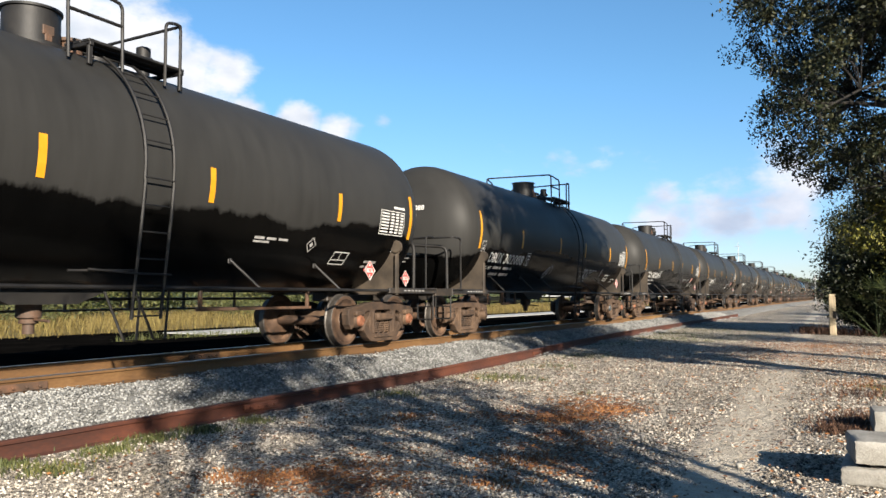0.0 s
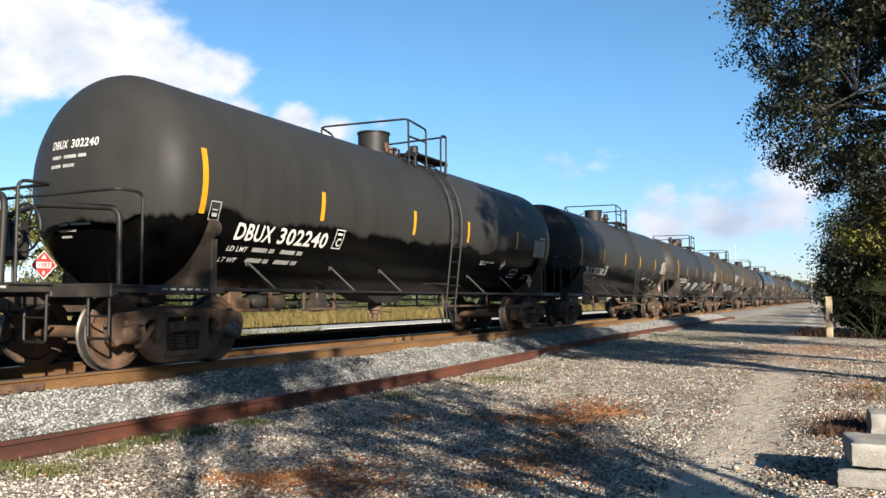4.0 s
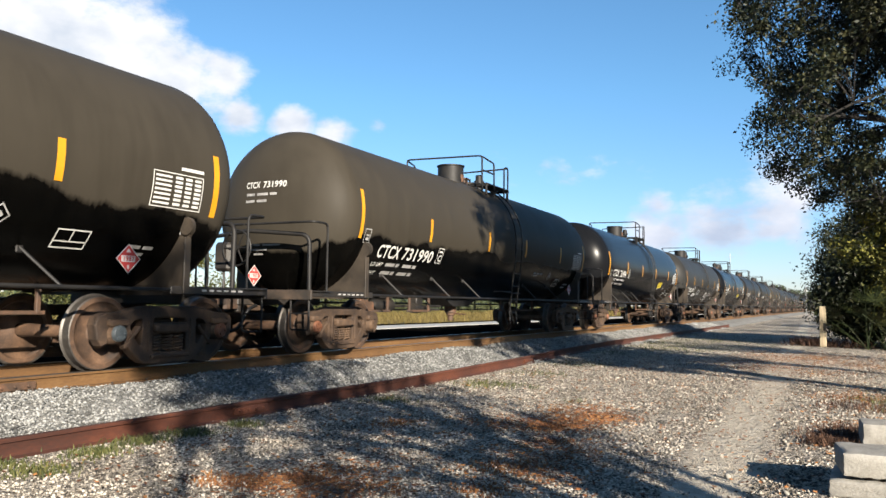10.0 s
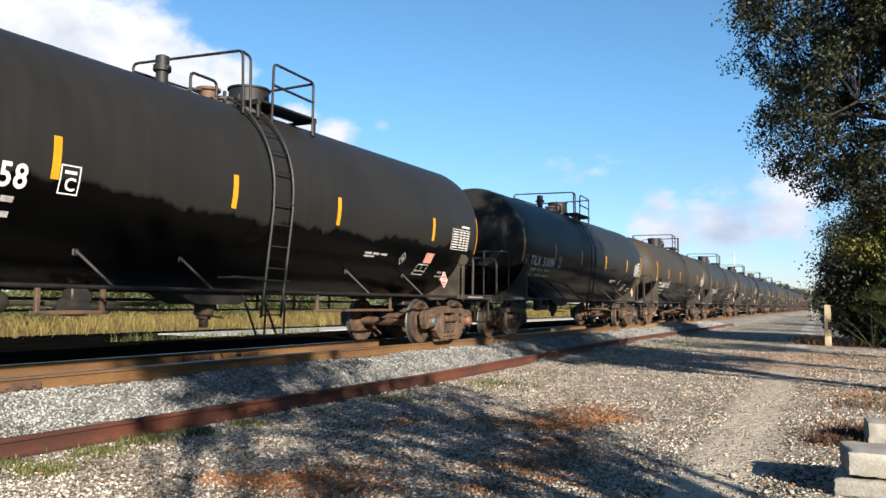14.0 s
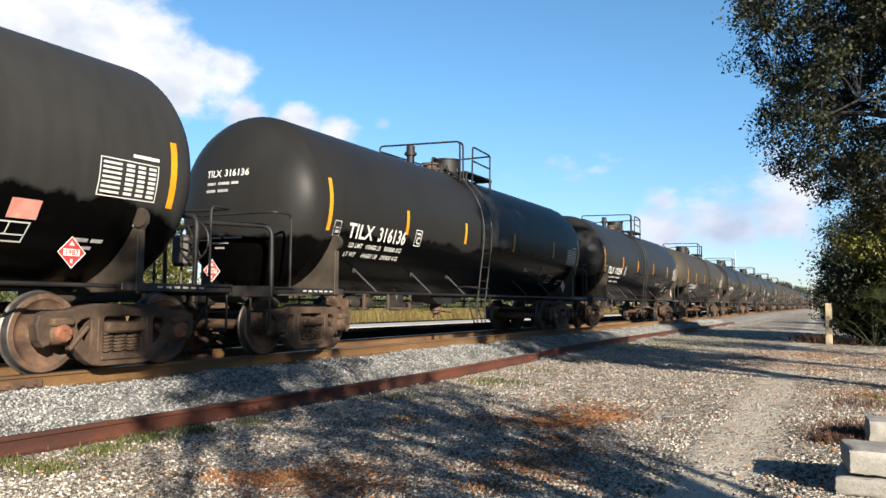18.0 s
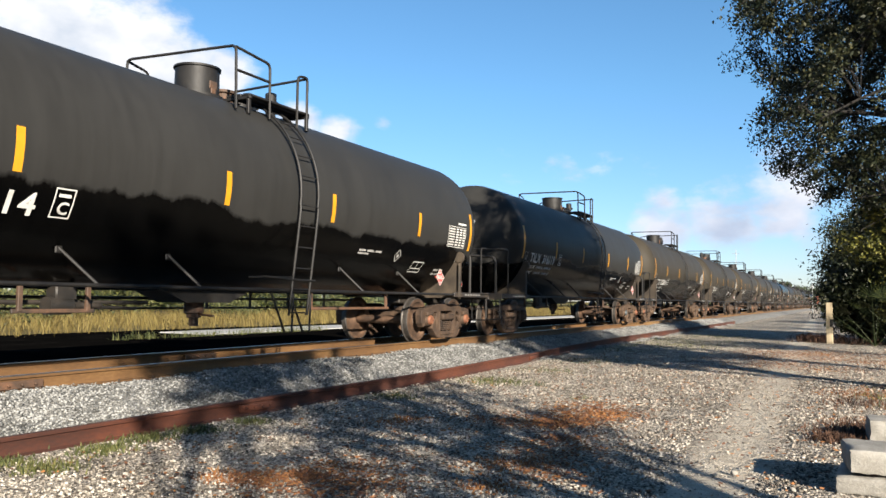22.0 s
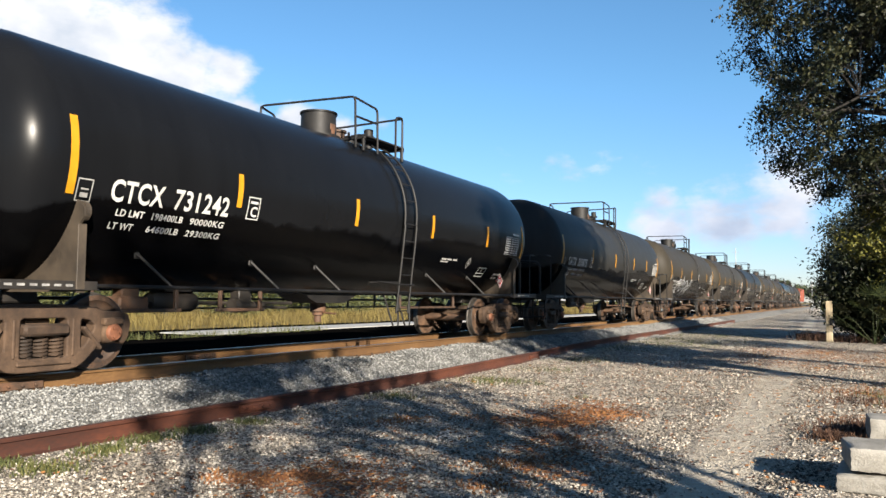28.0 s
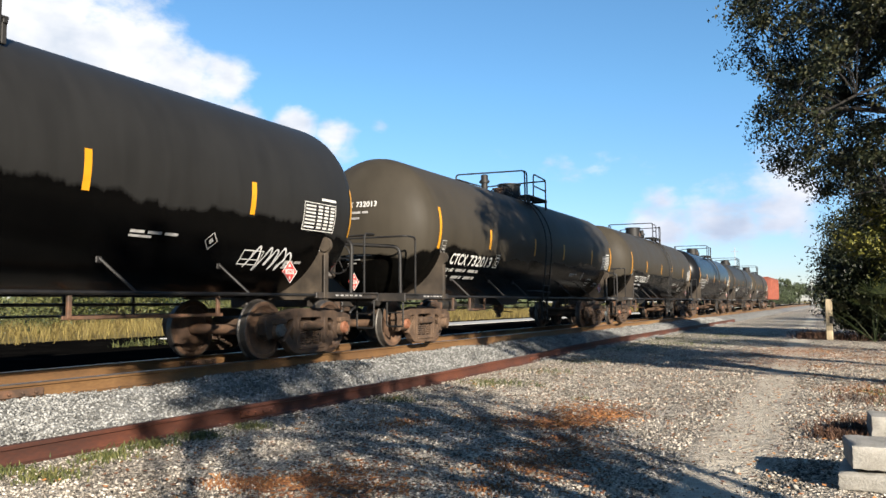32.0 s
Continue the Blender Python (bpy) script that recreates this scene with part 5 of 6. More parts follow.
STROKES = {"S": [[(0.95, 0.8), (0.6, 1.0), (0.3, 0.75), (0.6, 0.5), (0.7, 0.2), (0.3, -0.05), (-0.1, 0.1), (0.1, 0.3), (0.5, 0.35)]],
           "P": [[(0.1, -0.1), (0.3, 0.5), (0.45, 1.0)], [(0.2, 0.85), (0.6, 1.08), (0.9, 0.85), (0.7, 0.5), (0.3, 0.4)]],
           "A": [[(-0.05, 0.0), (0.3, 0.6), (0.55, 1.0), (0.6, 0.5), (0.75, 0.0)], [(0.05, 0.35), (0.8, 0.42)]],
           "D": [[(0.15, 0.0), (0.3, 0.5), (0.4, 1.0)], [(0.2, 0.95), (0.75, 1.05), (0.95, 0.6), (0.6, 0.1), (0.1, 0.0)]],
           "E": [[(1.0, 0.7), (0.8, 1.0), (0.4, 0.9), (0.35, 0.65), (0.7, 0.55), (0.25, 0.4), (0.2, 0.1), (0.6, 0.0), (0.8, 0.25)]],
           "C": [[(0.9, 0.8), (0.55, 1.0), (0.15, 0.6), (0.25, 0.1), (0.7, 0.02), (0.9, 0.25)]],
           "o": [[(0.0, 0.05), (-0.1, 0.6), (0.35, 1.0), (0.75, 0.75), (0.7, 0.3), (0.3, 0.05), (0.9, -0.1)]],
           "u": [[(0.0, 0.6), (0.25, 1.2), (0.45, 0.95), (0.9, 0.85), (1.0, 0.4), (0.6, 0.05), (0.2, 0.3), (0.15, 0.75)], [(0.6, 0.75), (0.45, 0.5)], [(0.75, 0.8), (0.6, 0.45)]],
           "e": [[(0.0, 0.05), (0.5, 0.9), (0.95, 0.8), (0.8, 0.3), (0.4, 0.2), (0.25, 0.45)], [(0.5, 0.1), (0.95, -0.05), (0.6, -0.4)]],
           "r": [[(0.1, 0.8), (0.35, 0.5), (0.8, 0.65), (1.2, 1.1), (1.35, 0.75), (0.9, 0.2), (0.6, 0.25)], [(0.25, 0.85), (0.1, 0.3), (0.5, 0.05), (0.8, 0.3)], [(0.4, 0.0), (0.35, -0.25), (0.7, -0.3), (0.95, 0.0)]],
           "!": [[(0.45, 1.05), (0.3, 0.35)], [(0.25, 0.12), (0.24, 0.02)]]}


def tag_word(parent, word, y, z, w, h, material, thick=0.014):
    """A sprayed word written in single strokes."""
    mb, step = MB(), w / len(word)
    for n, ch in enumerate(word):
        for line in STROKES[ch]:
            keys = [Vector((y + (n + 0.95 * u) * step + 0.12 * (v - 0.5) * h, z + v * h)) for u, v in line]
            pts = []
            for i in range(len(keys) - 1):
                p0, p1, p2, p3 = (keys[max(0, min(len(keys) - 1, i + d))] for d in (-1, 0, 1, 2))
                for t in (0, 0.25, 0.5, 0.75):
                    pts.append(0.5 * (2 * p1 + (p2 - p0) * t + (2 * p0 - 5 * p1 + 4 * p2 - p3) * t * t + (3 * p1 - p0 - 3 * p2 + p3) * t ** 3))
            pts.append(keys[-1])
            vs = []
            for i, p in enumerate(pts):
                d = (pts[min(len(pts) - 1, i + 1)] - pts[max(0, i - 1)]).normalized()
                for sg in (1, -1):
                    vs.append(on_tank(p.x - d.y * thick * sg, angle_at(p.y + d.x * thick * sg), 0.009 + 0.0004 * n))
            mb.add(vs, [(2 * i, 2 * i + 1, 2 * i + 3, 2 * i + 2) for i in range(len(pts) - 1)])
    return part("graffiti", mb, material, parent, "sprayed white graffiti lettering")


CARS = [  # mark, number, paint, platform shift along the car, coupling offset
    ("DBUX", "302170", "g", 0.0, 0.05), ("DBUX", "302088", "g", 0.0, 0), ("DBUX", "302280", "g", 0.0, 0.05), ("DBUX", "302243", "g", 0.0, 0.05),
    ("DBUX", "302189", "g", 0.0, 0.1), ("DBUX", "302240", "g", 0.0, 0.05), ("DBUX", "302201", "g", 0.0, 0), ("DBUX", "302211", "g", 0.1, -0.1),
    ("DBUX", "302209", "b", 0.0, -0.7), ("CTCX", "732427", "b", 0.0, -0.4), ("CTCX", "732412", "k", 0.0, -0.3), ("CTCX", "732005", "b", 0.0, 0.0),
    ("CTCX", "731990", "b", 0.0, 0.3), ("CTCX", "731994", "k", 0.0, 0.47), ("DBUX", "302187", "g", 0.0, 0.36), ("CTCX", "732404", "k", -0.1, 0.28),
    ("CTCX", "731458", "t", 0.0, 0.1), ("TILX", "316084", "t", -0.4, 0), ("DBUX", "302175", "b", 0.0, 0), ("DBUX", "302260", "g", 0.0, -0.1),
    ("DBUX", "302194", "g", 0.0, -0.15), ("TILX", "316136", "t", -0.4, -0.1), ("TILX", "192336", "t", -0.4, -0.25), ("CTCX", "732449", "b", 0.0, -0.25),
    ("TILX", "190840", "t", -0.1, 0.2), ("DBUX", "302214", "g", 0.0, 0.55), ("TILX", "316119", "g", 0.0, 0.55), ("CTCX", "732016", "b", 0.0, 0.03),
    ("CTCX", "732411", "b", 0.0, -0.05), ("CTCX", "732417", "b", 0.0, 0.05), ("CTCX", "732190", "b", 0.0, -0.1), ("DBUX", "302133", "g", 0.0, 0),
    ("CTCX", "731242", "k", 0.0, 0.08), ("GATX", "200875", "g", 0.0, 0.15), ("CTCX", "732459", "b", 0.0, 0.15), ("DBUX", "302249", "b", 0.0, 0.33),
    ("TILX", "192309", "t", -0.3, 0.65), ("CTCX", "732013", "b", 0.0, 0.85), ("CTCX", "732022", "b", 0.0, 0.85), ("CTCX", "731377", "k", 0.0, 0.85),
    ("DBUX", "302158", "g", 0.0, 0.85), ("CTCX", "732031", "b", 0.0, 0.85)]
FIRST_Y = 6.15                   # middle of the first car at the start
TWIN = {7, 8, 10, 15, 16, 17, 21, 22, 24, 28, 36, 37}   # cars with the ladder ahead of the manway
PAINTS = {"g": (M_SHELL_GREY, "dull black railway tank car with yellow reflective stripes"),
          "b": (M_SHELL_BROWN, "dust-browned black railway tank car with yellow stripes"),
          "t": (M_SHELL_DARK, "dark black railway tank car with amber stripes"),
          "k": (M_SHELL_BLACK, "clean glossy black railway tank car with amber stripes")}
TRAIN = []


def car_y(i):
    return FIRST_Y + i * CAR_L + CARS[i][4]


# sprayed scrawls: start, height, width, size, loops, paint
GRAFFITI = {1: [(-1.6, 1.62, 0.5, 0.36, 2, M_SPRAY), (1.9, 1.55, 0.7, 0.45, 3, M_SPRAY)],
            3: [(2.6, 1.55, 0.8, 0.3, 4, M_SPRAY)],
            7: [(-3.0, 1.58, 0.95, 0.34, 6, M_SPRAY), (-0.9, 1.58, 1.1, 0.4, 9, M_SPRAY), (3.6, 1.58, 0.95, 0.34, 7, M_SPRAY)],
            8: [(-3.3, 1.62, 1.5, 0.42, 7, M_SPRAY), (-1.6, 1.66, 1.3, 0.38, 6, M_SPRAY), (0.0, 1.56, 0.6, 0.25, 5, M_SPRAY), (1.0, 2.42, 1.9, 0.6, 6, M_SPRAY), (2.5, 1.55, 1.2, 0.42, 4, M_SPRAY), (4.2, 1.5, 0.6, 0.26, 5, M_SPRAY)],
            14: [(-3.5, 1.58, 0.95, 0.2, 7, M_SPRAY), (1.2, 1.52, 2.2, 0.5, 8, M_SPRAY)],
            19: [(3.3, 1.55, 1.5, 0.4, 7, M_SPRAY)],
            20: [(-1.8, 1.55, 0.7, 0.22, 5, M_SPRAY), (1.5, 1.6, 1.6, 0.16, 3, M_SPRAY)],
            28: [(3.0, 1.6, 0.45, 0.25, 4, M_SPRAY)],
            31: [(-1.6, 2.55, 0.9, 0.5, 5, M_SPRAY), (1.2, 1.95, 2.3, 0.55, 7, M_SPRAYOR)],
            34: [(1.0, 2.3, 0.6, 0.3, 5, M_SPRAY)],
            36: [(4.9, 1.55, 0.9, 0.3, 5, M_SPRAY)]}
WEIGHTS = {32: (("198400LB", "90000KG"), ("64600LB", "29300KG")), 23: (("196600 LB", "89 200 KG"), ("66400 LB", "30 100 KG")), 15: (("197700", "LBS 89700 KGS"), ("65300", "LBS 29600 KGS")), 21: (("198400 LB", "90000 KG"), ("64600 LB", "29300 KG")),
           27: (("197800 LB", "89 780 KG"), ("65200 LB", "29 680 KG"))}
WORDS = {34: [("ouer", -4.3, 1.42, 3.4, 0.62)], 7: [("SPADE", 1.3, 1.42, 1.55, 0.42)], 14: [("SECS!", -2.2, 1.62, 1.05, 0.26)]}
SIGNS = {10: [(2.55, 1.74)], 13: [(2.55, 1.74)], 15: [(2.6, 1.74)], 24: [(3.1, 2.25)]}


def emergency_sign(car, y, z):
    """Yellow notice with dark bars of writing."""
    decal("yellow_notice", [(y, z, y + 0.76, z + 0.25)], M_LABELYEL, car, "yellow notice panel with dark writing", 0.008)
    decal("notice_writing", [(y + 0.06, z + 0.20, y + 0.70, z + 0.225), (y + 0.06, z + 0.12, y + 0.24, z + 0.155), (y + 0.29, z + 0.12, y + 0.48, z + 0.155), (y + 0.53, z + 0.12, y + 0.70, z + 0.155), (y + 0.10, z + 0.05, y + 0.64, z + 0.075)],
          M_FITTING, car, "", 0.011)


def stripes(car, places):
    """Reflective tape: long strips near both ends, short ones between."""
    for k, y in enumerate(places):
        z0, z1 = (2.0, 2.86) if k == 0 else (1.98, 2.80) if k == len(places) - 1 else (2.13, 2.59)
        decal("reflective_stripe", [(y - 0.05, z0, y + 0.05, z1)], M_STRIPE, car, "yellow reflective stripe")


STRIPES = {8: (-6.6, -3.95, -1.05, 1.46, 4.77, 7.0), 10: (-6.6, -3.9, -1.1, 1.5, 3.97, 6.8), 16: (-6.6, -3.78, -1.03, 1.47, 4.86, 7.0), 17: (-6.64, -4.1, -1.5, 1.4, 4.45, 6.8),
           21: (-6.62, -4.08, -1.47, 1.4, 4.45, 6.78), 22: (-6.62, -4.05, -1.62, 1.32, 4.4, 6.8), 24: (-6.64, -4.04, -1.75, 2.6, 5.0, 7.05), 33: (-6.6, -3.48, -0.54, 2.29, 4.53, 6.72),
           36: (-6.7, -4.0, -1.5, 1.8, 4.55, 7.05), 35: (-6.6, -3.98, -1.2, 1.64, 4.52, 6.8), 26: (-6.6, -4.0, -1.34, 1.69, 4.49, 6.84), 13: (-6.68, -3.9, -1.2, 1.56, 4.5, 6.8), 15: (-6.45, -3.86, -1.12, 1.8, 4.52, 6.8), 32: (-6.54, -3.9, -0.96, 1.84, 4.58, 6.8)}


def build_train():
    base, _ = make_car()
    for i, (mark, number, paint, shift, off) in enumerate(CARS):
        car = copy_thing(base, pose(TRACK_X, car_y(i), RAIL_Z))
        tagged(car, PAINTS[paint][1])
        for o in car.children:
            if o.name.startswith("shell"):
                o.material_slots[0].link = "OBJECT"
                o.material_slots[0].material = PAINTS[paint][0]
        add_top(car, shift, i in TWIN, -0.2 if i in (0, 35) else 0.0)
        stripes(car, STRIPES.get(i, (-6.6, -3.98, -0.95, 1.52, 4.45, 6.8)))
        limit, weight = WEIGHTS.get(i, (("", ""), ("", "")))
        write_marks(car, mark, number, limit, weight, 0.22 if mark == "TILX" else 0.37 if i == 15 else 0.27 if paint in "kt" or mark == "GATX" else 0.0)
        for g in GRAFFITI.get(i, ()):
            scribble(car, *g[:5], i * 10 + int(g[0] * 3) % 7, g[5], g[6] if len(g) > 6 else 0.015)
        for word, y, z, w, h in WORDS.get(i, ()):
            tag_word(car, word, y, z, w, h, M_SPRAY, 0.014 if word.isupper() else 0.03)
        for y, z in SIGNS.get(i, ()):
            emergency_sign(car, y, z)
        if i == 26:
            rows = [(k, math.sqrt(1 - ((k - 7.5) / 8.2) ** 2)) for k in range(16)]
            decal("paint_patch", [(-0.5 - 0.68 * w - 0.05 * math.sin(k * 1.3), 2.08 + 0.04 * k, -0.5 + 0.62 * w + 0.06 * math.sin(k * 0.9), 2.12 + 0.04 * k) for k, w in rows], M_FITTING, car, "black paint patch rolled over older writing", 0.007)
        if i in (2, 3, 7, 8, 16, 19, 20, 35):
            decal("faded_label", [(4.78, 1.68, 5.12, 1.88)], M_PINK, car, "faded red label")
        for n, o in enumerate([o for o in car.children if o.name.startswith("bearing_cap")]):
            o.material_slots[0].link = "OBJECT"
            o.material_slots[0].material = (M_BOGIE, M_CAPRUST, M_CAPBLUE, M_BOGIE, M_CAPRUST)[(i * 3 + n * 2 + (i == 32)) % 5]
        TRAIN.append(car)
    for o in base.children_recursive:
        bpy.data.objects.remove(o)
    bpy.data.objects.remove(base)


build_train()

# ---- red gondola at the tail ----
def build_gondola():
    car = thing("hopper_car", "rust red open hopper car at the tail of the train", "hopper car")
    mb = MB()
    for e in (-1, 1):
        mb.box((1.45 * e, 0, 2.35), (0.05, 15.0, 2.5), 0.01)
    for s in (-1, 1):
        mb.box((0, 7.5 * s, 2.35), (2.95, 0.05, 2.5), 0.01)
    mb.box((0, 0, 1.12), (2.9, 15.0, 0.06), 0.01)
    part("body", mb, M_REDCAR, car)
    for e in (-1, 1):
        part("top_chord", MB().box((1.47 * e, 0, 3.62), (0.16, 15.1, 0.12), 0.02), M_REDCAR, car)
        for k in range(13):
            part("side_post", MB().box((1.52 * e, -7.2 + 1.2 * k, 2.35), (0.12, 0.10, 2.4), 0.02), M_REDCAR, car)
    for s in (-1, 1):
        part("end_chord", MB().box((0, 7.52 * s, 3.62), (3.0, 0.14, 0.12), 0.02), M_REDCAR, car)
        part("end_sill", MB().box((0, 7.9 * s, 0.95), (0.4, 0.9, 0.3), 0.02), M_FRAME, car)
        for x in (-0.9, 0.0, 0.9):
            part("end_post", MB().box((x, 7.57 * s, 2.35), (0.10, 0.10, 2.4), 0.02), M_REDCAR, car)
        make_bogie(car, 5.9 * s, None)
        for a in (-AXLE, AXLE):
            make_wheelset(car, 5.9 * s + a)
    car.location = (TRACK_X, FIRST_Y + len(CARS) * CAR_L, RAIL_Z)
    return car


GONDOLA = build_gondola()


# ---- trees and shrubs ----
def tree(name, x, y, centre, radii, n_clump, per_clump, leaf, seed, material, label, trunk_r=0.22, clump=0.6, left=None, n_limb=14, gap=None):
    """Trunk, main limbs and twigs to leaf clumps scattered through an uneven crown.
    left: (heights, x) beyond which the crown does not hang on the yard side."""
    rng = np.random.default_rng(seed)
    t = thing(name, label, "tree", at=(x, y, 0))
    cx, cy, cz = centre[0] - x, centre[1] - y, centre[2]
    R = np.array(radii)
    pts = []
    lobes = rng.normal(size=(9, 3))
    lobes /= np.linalg.norm(lobes, axis=1, keepdims=True)
    while len(pts) < n_clump:
        d = rng.normal(size=3)
        d /= np.linalg.norm(d)
        reach = 0.72 + 0.34 * max(0.0, (lobes @ d).max()) ** 3
        p = d * R * reach * rng.random() ** 0.42 + np.array([cx, cy, cz])
        if left is not None and p[0] + x < np.interp(p[2], left[0], left[1]) + clump * 0.55 + 0.25 * math.sin(p[2] * 3 + p[1] * 2):
            continue
        # holes between the leaf masses
        if gap is not None and math.sin(p[0] * 2.9 + 1.3 * math.sin(p[2] * 1.7)) + math.sin(p[1] * 2.3 + seed) + math.sin(p[2] * 3.3 + 1.1 * p[0]) < gap:
            continue
        if p[2] > 0.5:
            pts.append(p)
    pts = np.array(pts)
    top = np.array([cx * 0.7, cy * 0.7, cz + radii[2] * 0.35])
    trunk = [np.array([0, 0, -0.1]) * (1 - s) + top * s + np.array([0.18 * math.sin(5 * s + seed), 0.18 * math.cos(4 * s + seed), 0]) * s for s in np.linspace(0, 1, 9)]
    part("trunk", MB().tube([tuple(p) for p in trunk], [trunk_r * (1.3 - 1.05 * s) for s in np.linspace(0, 1, 9)], 10), M_BARK, t, smooth=60)
    nodes = list(trunk[3:])
    far = pts[np.argsort(-np.linalg.norm((pts - [cx, cy, cz]) / R, axis=1))[:n_limb * 3:3]]
    for e in far:
        k = int(rng.integers(2, 7))
        s = trunk[k]
        mid = s * 0.5 + e * 0.5 + np.array([0, 0, 0.10 * np.linalg.norm(e - s)]) + rng.normal(0, 0.2, 3)
        line = [s * (1 - u) ** 2 + mid * 2 * u * (1 - u) + e * u * u for u in np.linspace(0, 1, 8)]
        r0 = trunk_r * (0.62 - 0.05 * k)
        part("limb", MB().tube([tuple(p) for p in line], [max(0.012, r0 * (1 - 0.9 * u)) for u in np.linspace(0, 1, 8)], 7), M_BARK, t, smooth=60)
        nodes += line[2:]
    nodes = np.array(nodes)
    mb = MB()
    for p in pts:
        s = nodes[np.argmin(((nodes - p) ** 2).sum(1))]
        m = (s + p) / 2 + rng.normal(0, 0.12, 3)
        mb.tube([tuple(s), tuple(m), tuple(p)], [0.013, 0.009, 0.005], 4, caps=False)
    tagged(part("branchwork", mb, M_BARK, t), kind="stuff")
    n = n_clump * per_clump
    c = np.repeat(pts, per_clump, axis=0)
    off = rng.normal(size=(n, 3))
    size = np.repeat(rng.uniform(0.6, 1.25, n_clump), per_clump)[:, None] * clump
    off *= size * rng.random((n, 1)) ** 0.55 / (np.linalg.norm(off, axis=1, keepdims=True) + 1e-6)
    v, f = leaves(c + off * [1, 1, 0.8], leaf, rng, 0.55)
    o = new("crown", raw_mesh("crown", v, f, material))
    o.parent = t
    return t


def shrub(name, x, y, h, w, n_leaf, leaf, seed, material, label, group=""):
    """A dense bush: many thin stems with leaves in clumps."""
    nrng = np.random.default_rng(seed)
    t = thing(name, label, "shrub", group, at=(x, y, 0))
    mb = MB()
    ends = []
    for _ in range(44 if h > 4 else 26):
        a, r = nrng.uniform(0, 2 * math.pi), w * nrng.random() ** 0.5
        e = Vector((math.cos(a) * r, math.sin(a) * r, h * nrng.uniform(0.25, 1.0) * (1.1 - 0.45 * r / w)))
        m = e * 0.5 + Vector((nrng.normal() * 0.1, nrng.normal() * 0.1, 0.1))
        mb.tube([(e.x * 0.15, e.y * 0.15, -0.05), m, e], [0.025, 0.016, 0.006], 5)
        ends += [e, m, (e + m) / 2]
    part("branchwork", mb, M_BARK, t)
    c = np.array([e[:] for e in ends])[nrng.integers(0, len(ends), n_leaf)]
    off = nrng.normal(size=(n_leaf, 3)) * np.array([0.34, 0.34, 0.30]) * min(1.0, w * 0.6)
    pts = c + off
    pts[:, 2] = np.abs(pts[:, 2]) + 0.03
    v, f = leaves(pts, leaf, nrng, 0.4)
    o = new("foliage", raw_mesh("foliage", v, f, material))
    o.parent = t
    return t


def fan_palm(x, y, h, seed):
    """Saw palmetto: fans of stiff blades on stalks."""
    rng = random.Random(seed)
    t = thing("palmetto", "green saw palmetto with stiff fan leaves", "palmetto", "palmettos by the hedge", at=(x, y, 0))
    for k in range(9):
        a, tilt = rng.uniform(0, 2 * math.pi), rng.uniform(0.3, 1.0)
        d = Vector((math.cos(a) * math.sin(tilt), math.sin(a) * math.sin(tilt), math.cos(tilt)))
        tip = d * h * rng.uniform(0.6, 1.0)
        mb = MB().tube([(0, 0, 0), tip * 0.6 + Vector((0, 0, 0.05)), tip], [0.014, 0.011, 0.008], 5)
        side = d.cross(Vector((0, 0, 1))).normalized()
        up = side.cross(d)
        for j in range(15):
            b = -1.25 + 2.5 * j / 14
            q = (d * math.cos(b) + side * math.sin(b)).normalized()
            ln = h * 0.42 * (1 - 0.25 * abs(b))
            w = q.cross(up).normalized() * 0.016
            mid = tip + q * ln * 0.5
            end = tip + q * ln - Vector((0, 0, 0.10 * ln))
            mb.add([tip, mid + w + up * 0.01, end, mid - w + up * 0.01], [(0, 1, 2, 3)])
        part("frond", mb, M_BUSH, t)
    return t


def tufts(name, spots, blades, height, material, label, seed, category="grass"):
    """Grass blades in small tufts, one object."""
    nrng = np.random.default_rng(seed)
    P = []
    for x, y, r, n in spots:
        q = np.stack([x + nrng.normal(0, r, n), y + nrng.normal(0, r, n)], 1)
        P.append(q)
    P = np.concatenate(P)
    n = len(P)
    z = ground_height(P[:, 0], P[:, 1])
    base = np.stack([P[:, 0], P[:, 1], z], 1)
    a = nrng.uniform(0, 2 * np.pi, n)
    ln = height * nrng.uniform(0.4, 1.2, n)
    ben = nrng.uniform(0.2, 0.8, n)
    d = np.stack([np.cos(a) * ben, np.sin(a) * ben, np.ones(n)], 1)
    d /= np.linalg.norm(d, axis=1, keepdims=True)
    s = np.stack([-np.sin(a), np.cos(a), np.zeros(n)], 1) * (0.006 + 0.01 * height)
    mid = base + d * ln[:, None] * 0.55
    tip = base + d * ln[:, None] + np.stack([np.cos(a), np.sin(a), -0.5 * np.ones(n)], 1) * (ln * 0.2)[:, None]
    v = np.stack([base - s, base + s, mid + s * 0.7, tip, mid - s * 0.7], 1).reshape(-1, 3)
    f = (np.array([(0, 1, 2, 4)])[None] + 5 * np.arange(n)[:, None, None]).reshape(-1, 4)
    f2 = (np.array([(4, 2, 3, 3)])[None] + 5 * np.arange(n)[:, None, None]).reshape(-1, 4)
    tri = np.concatenate([f[:, [0, 1, 2]], f[:, [0, 2, 3]], f2[:, [0, 1, 2]]])
    tagged(new(name, raw_mesh(name, v, tri, material)), label, category, kind="stuff")


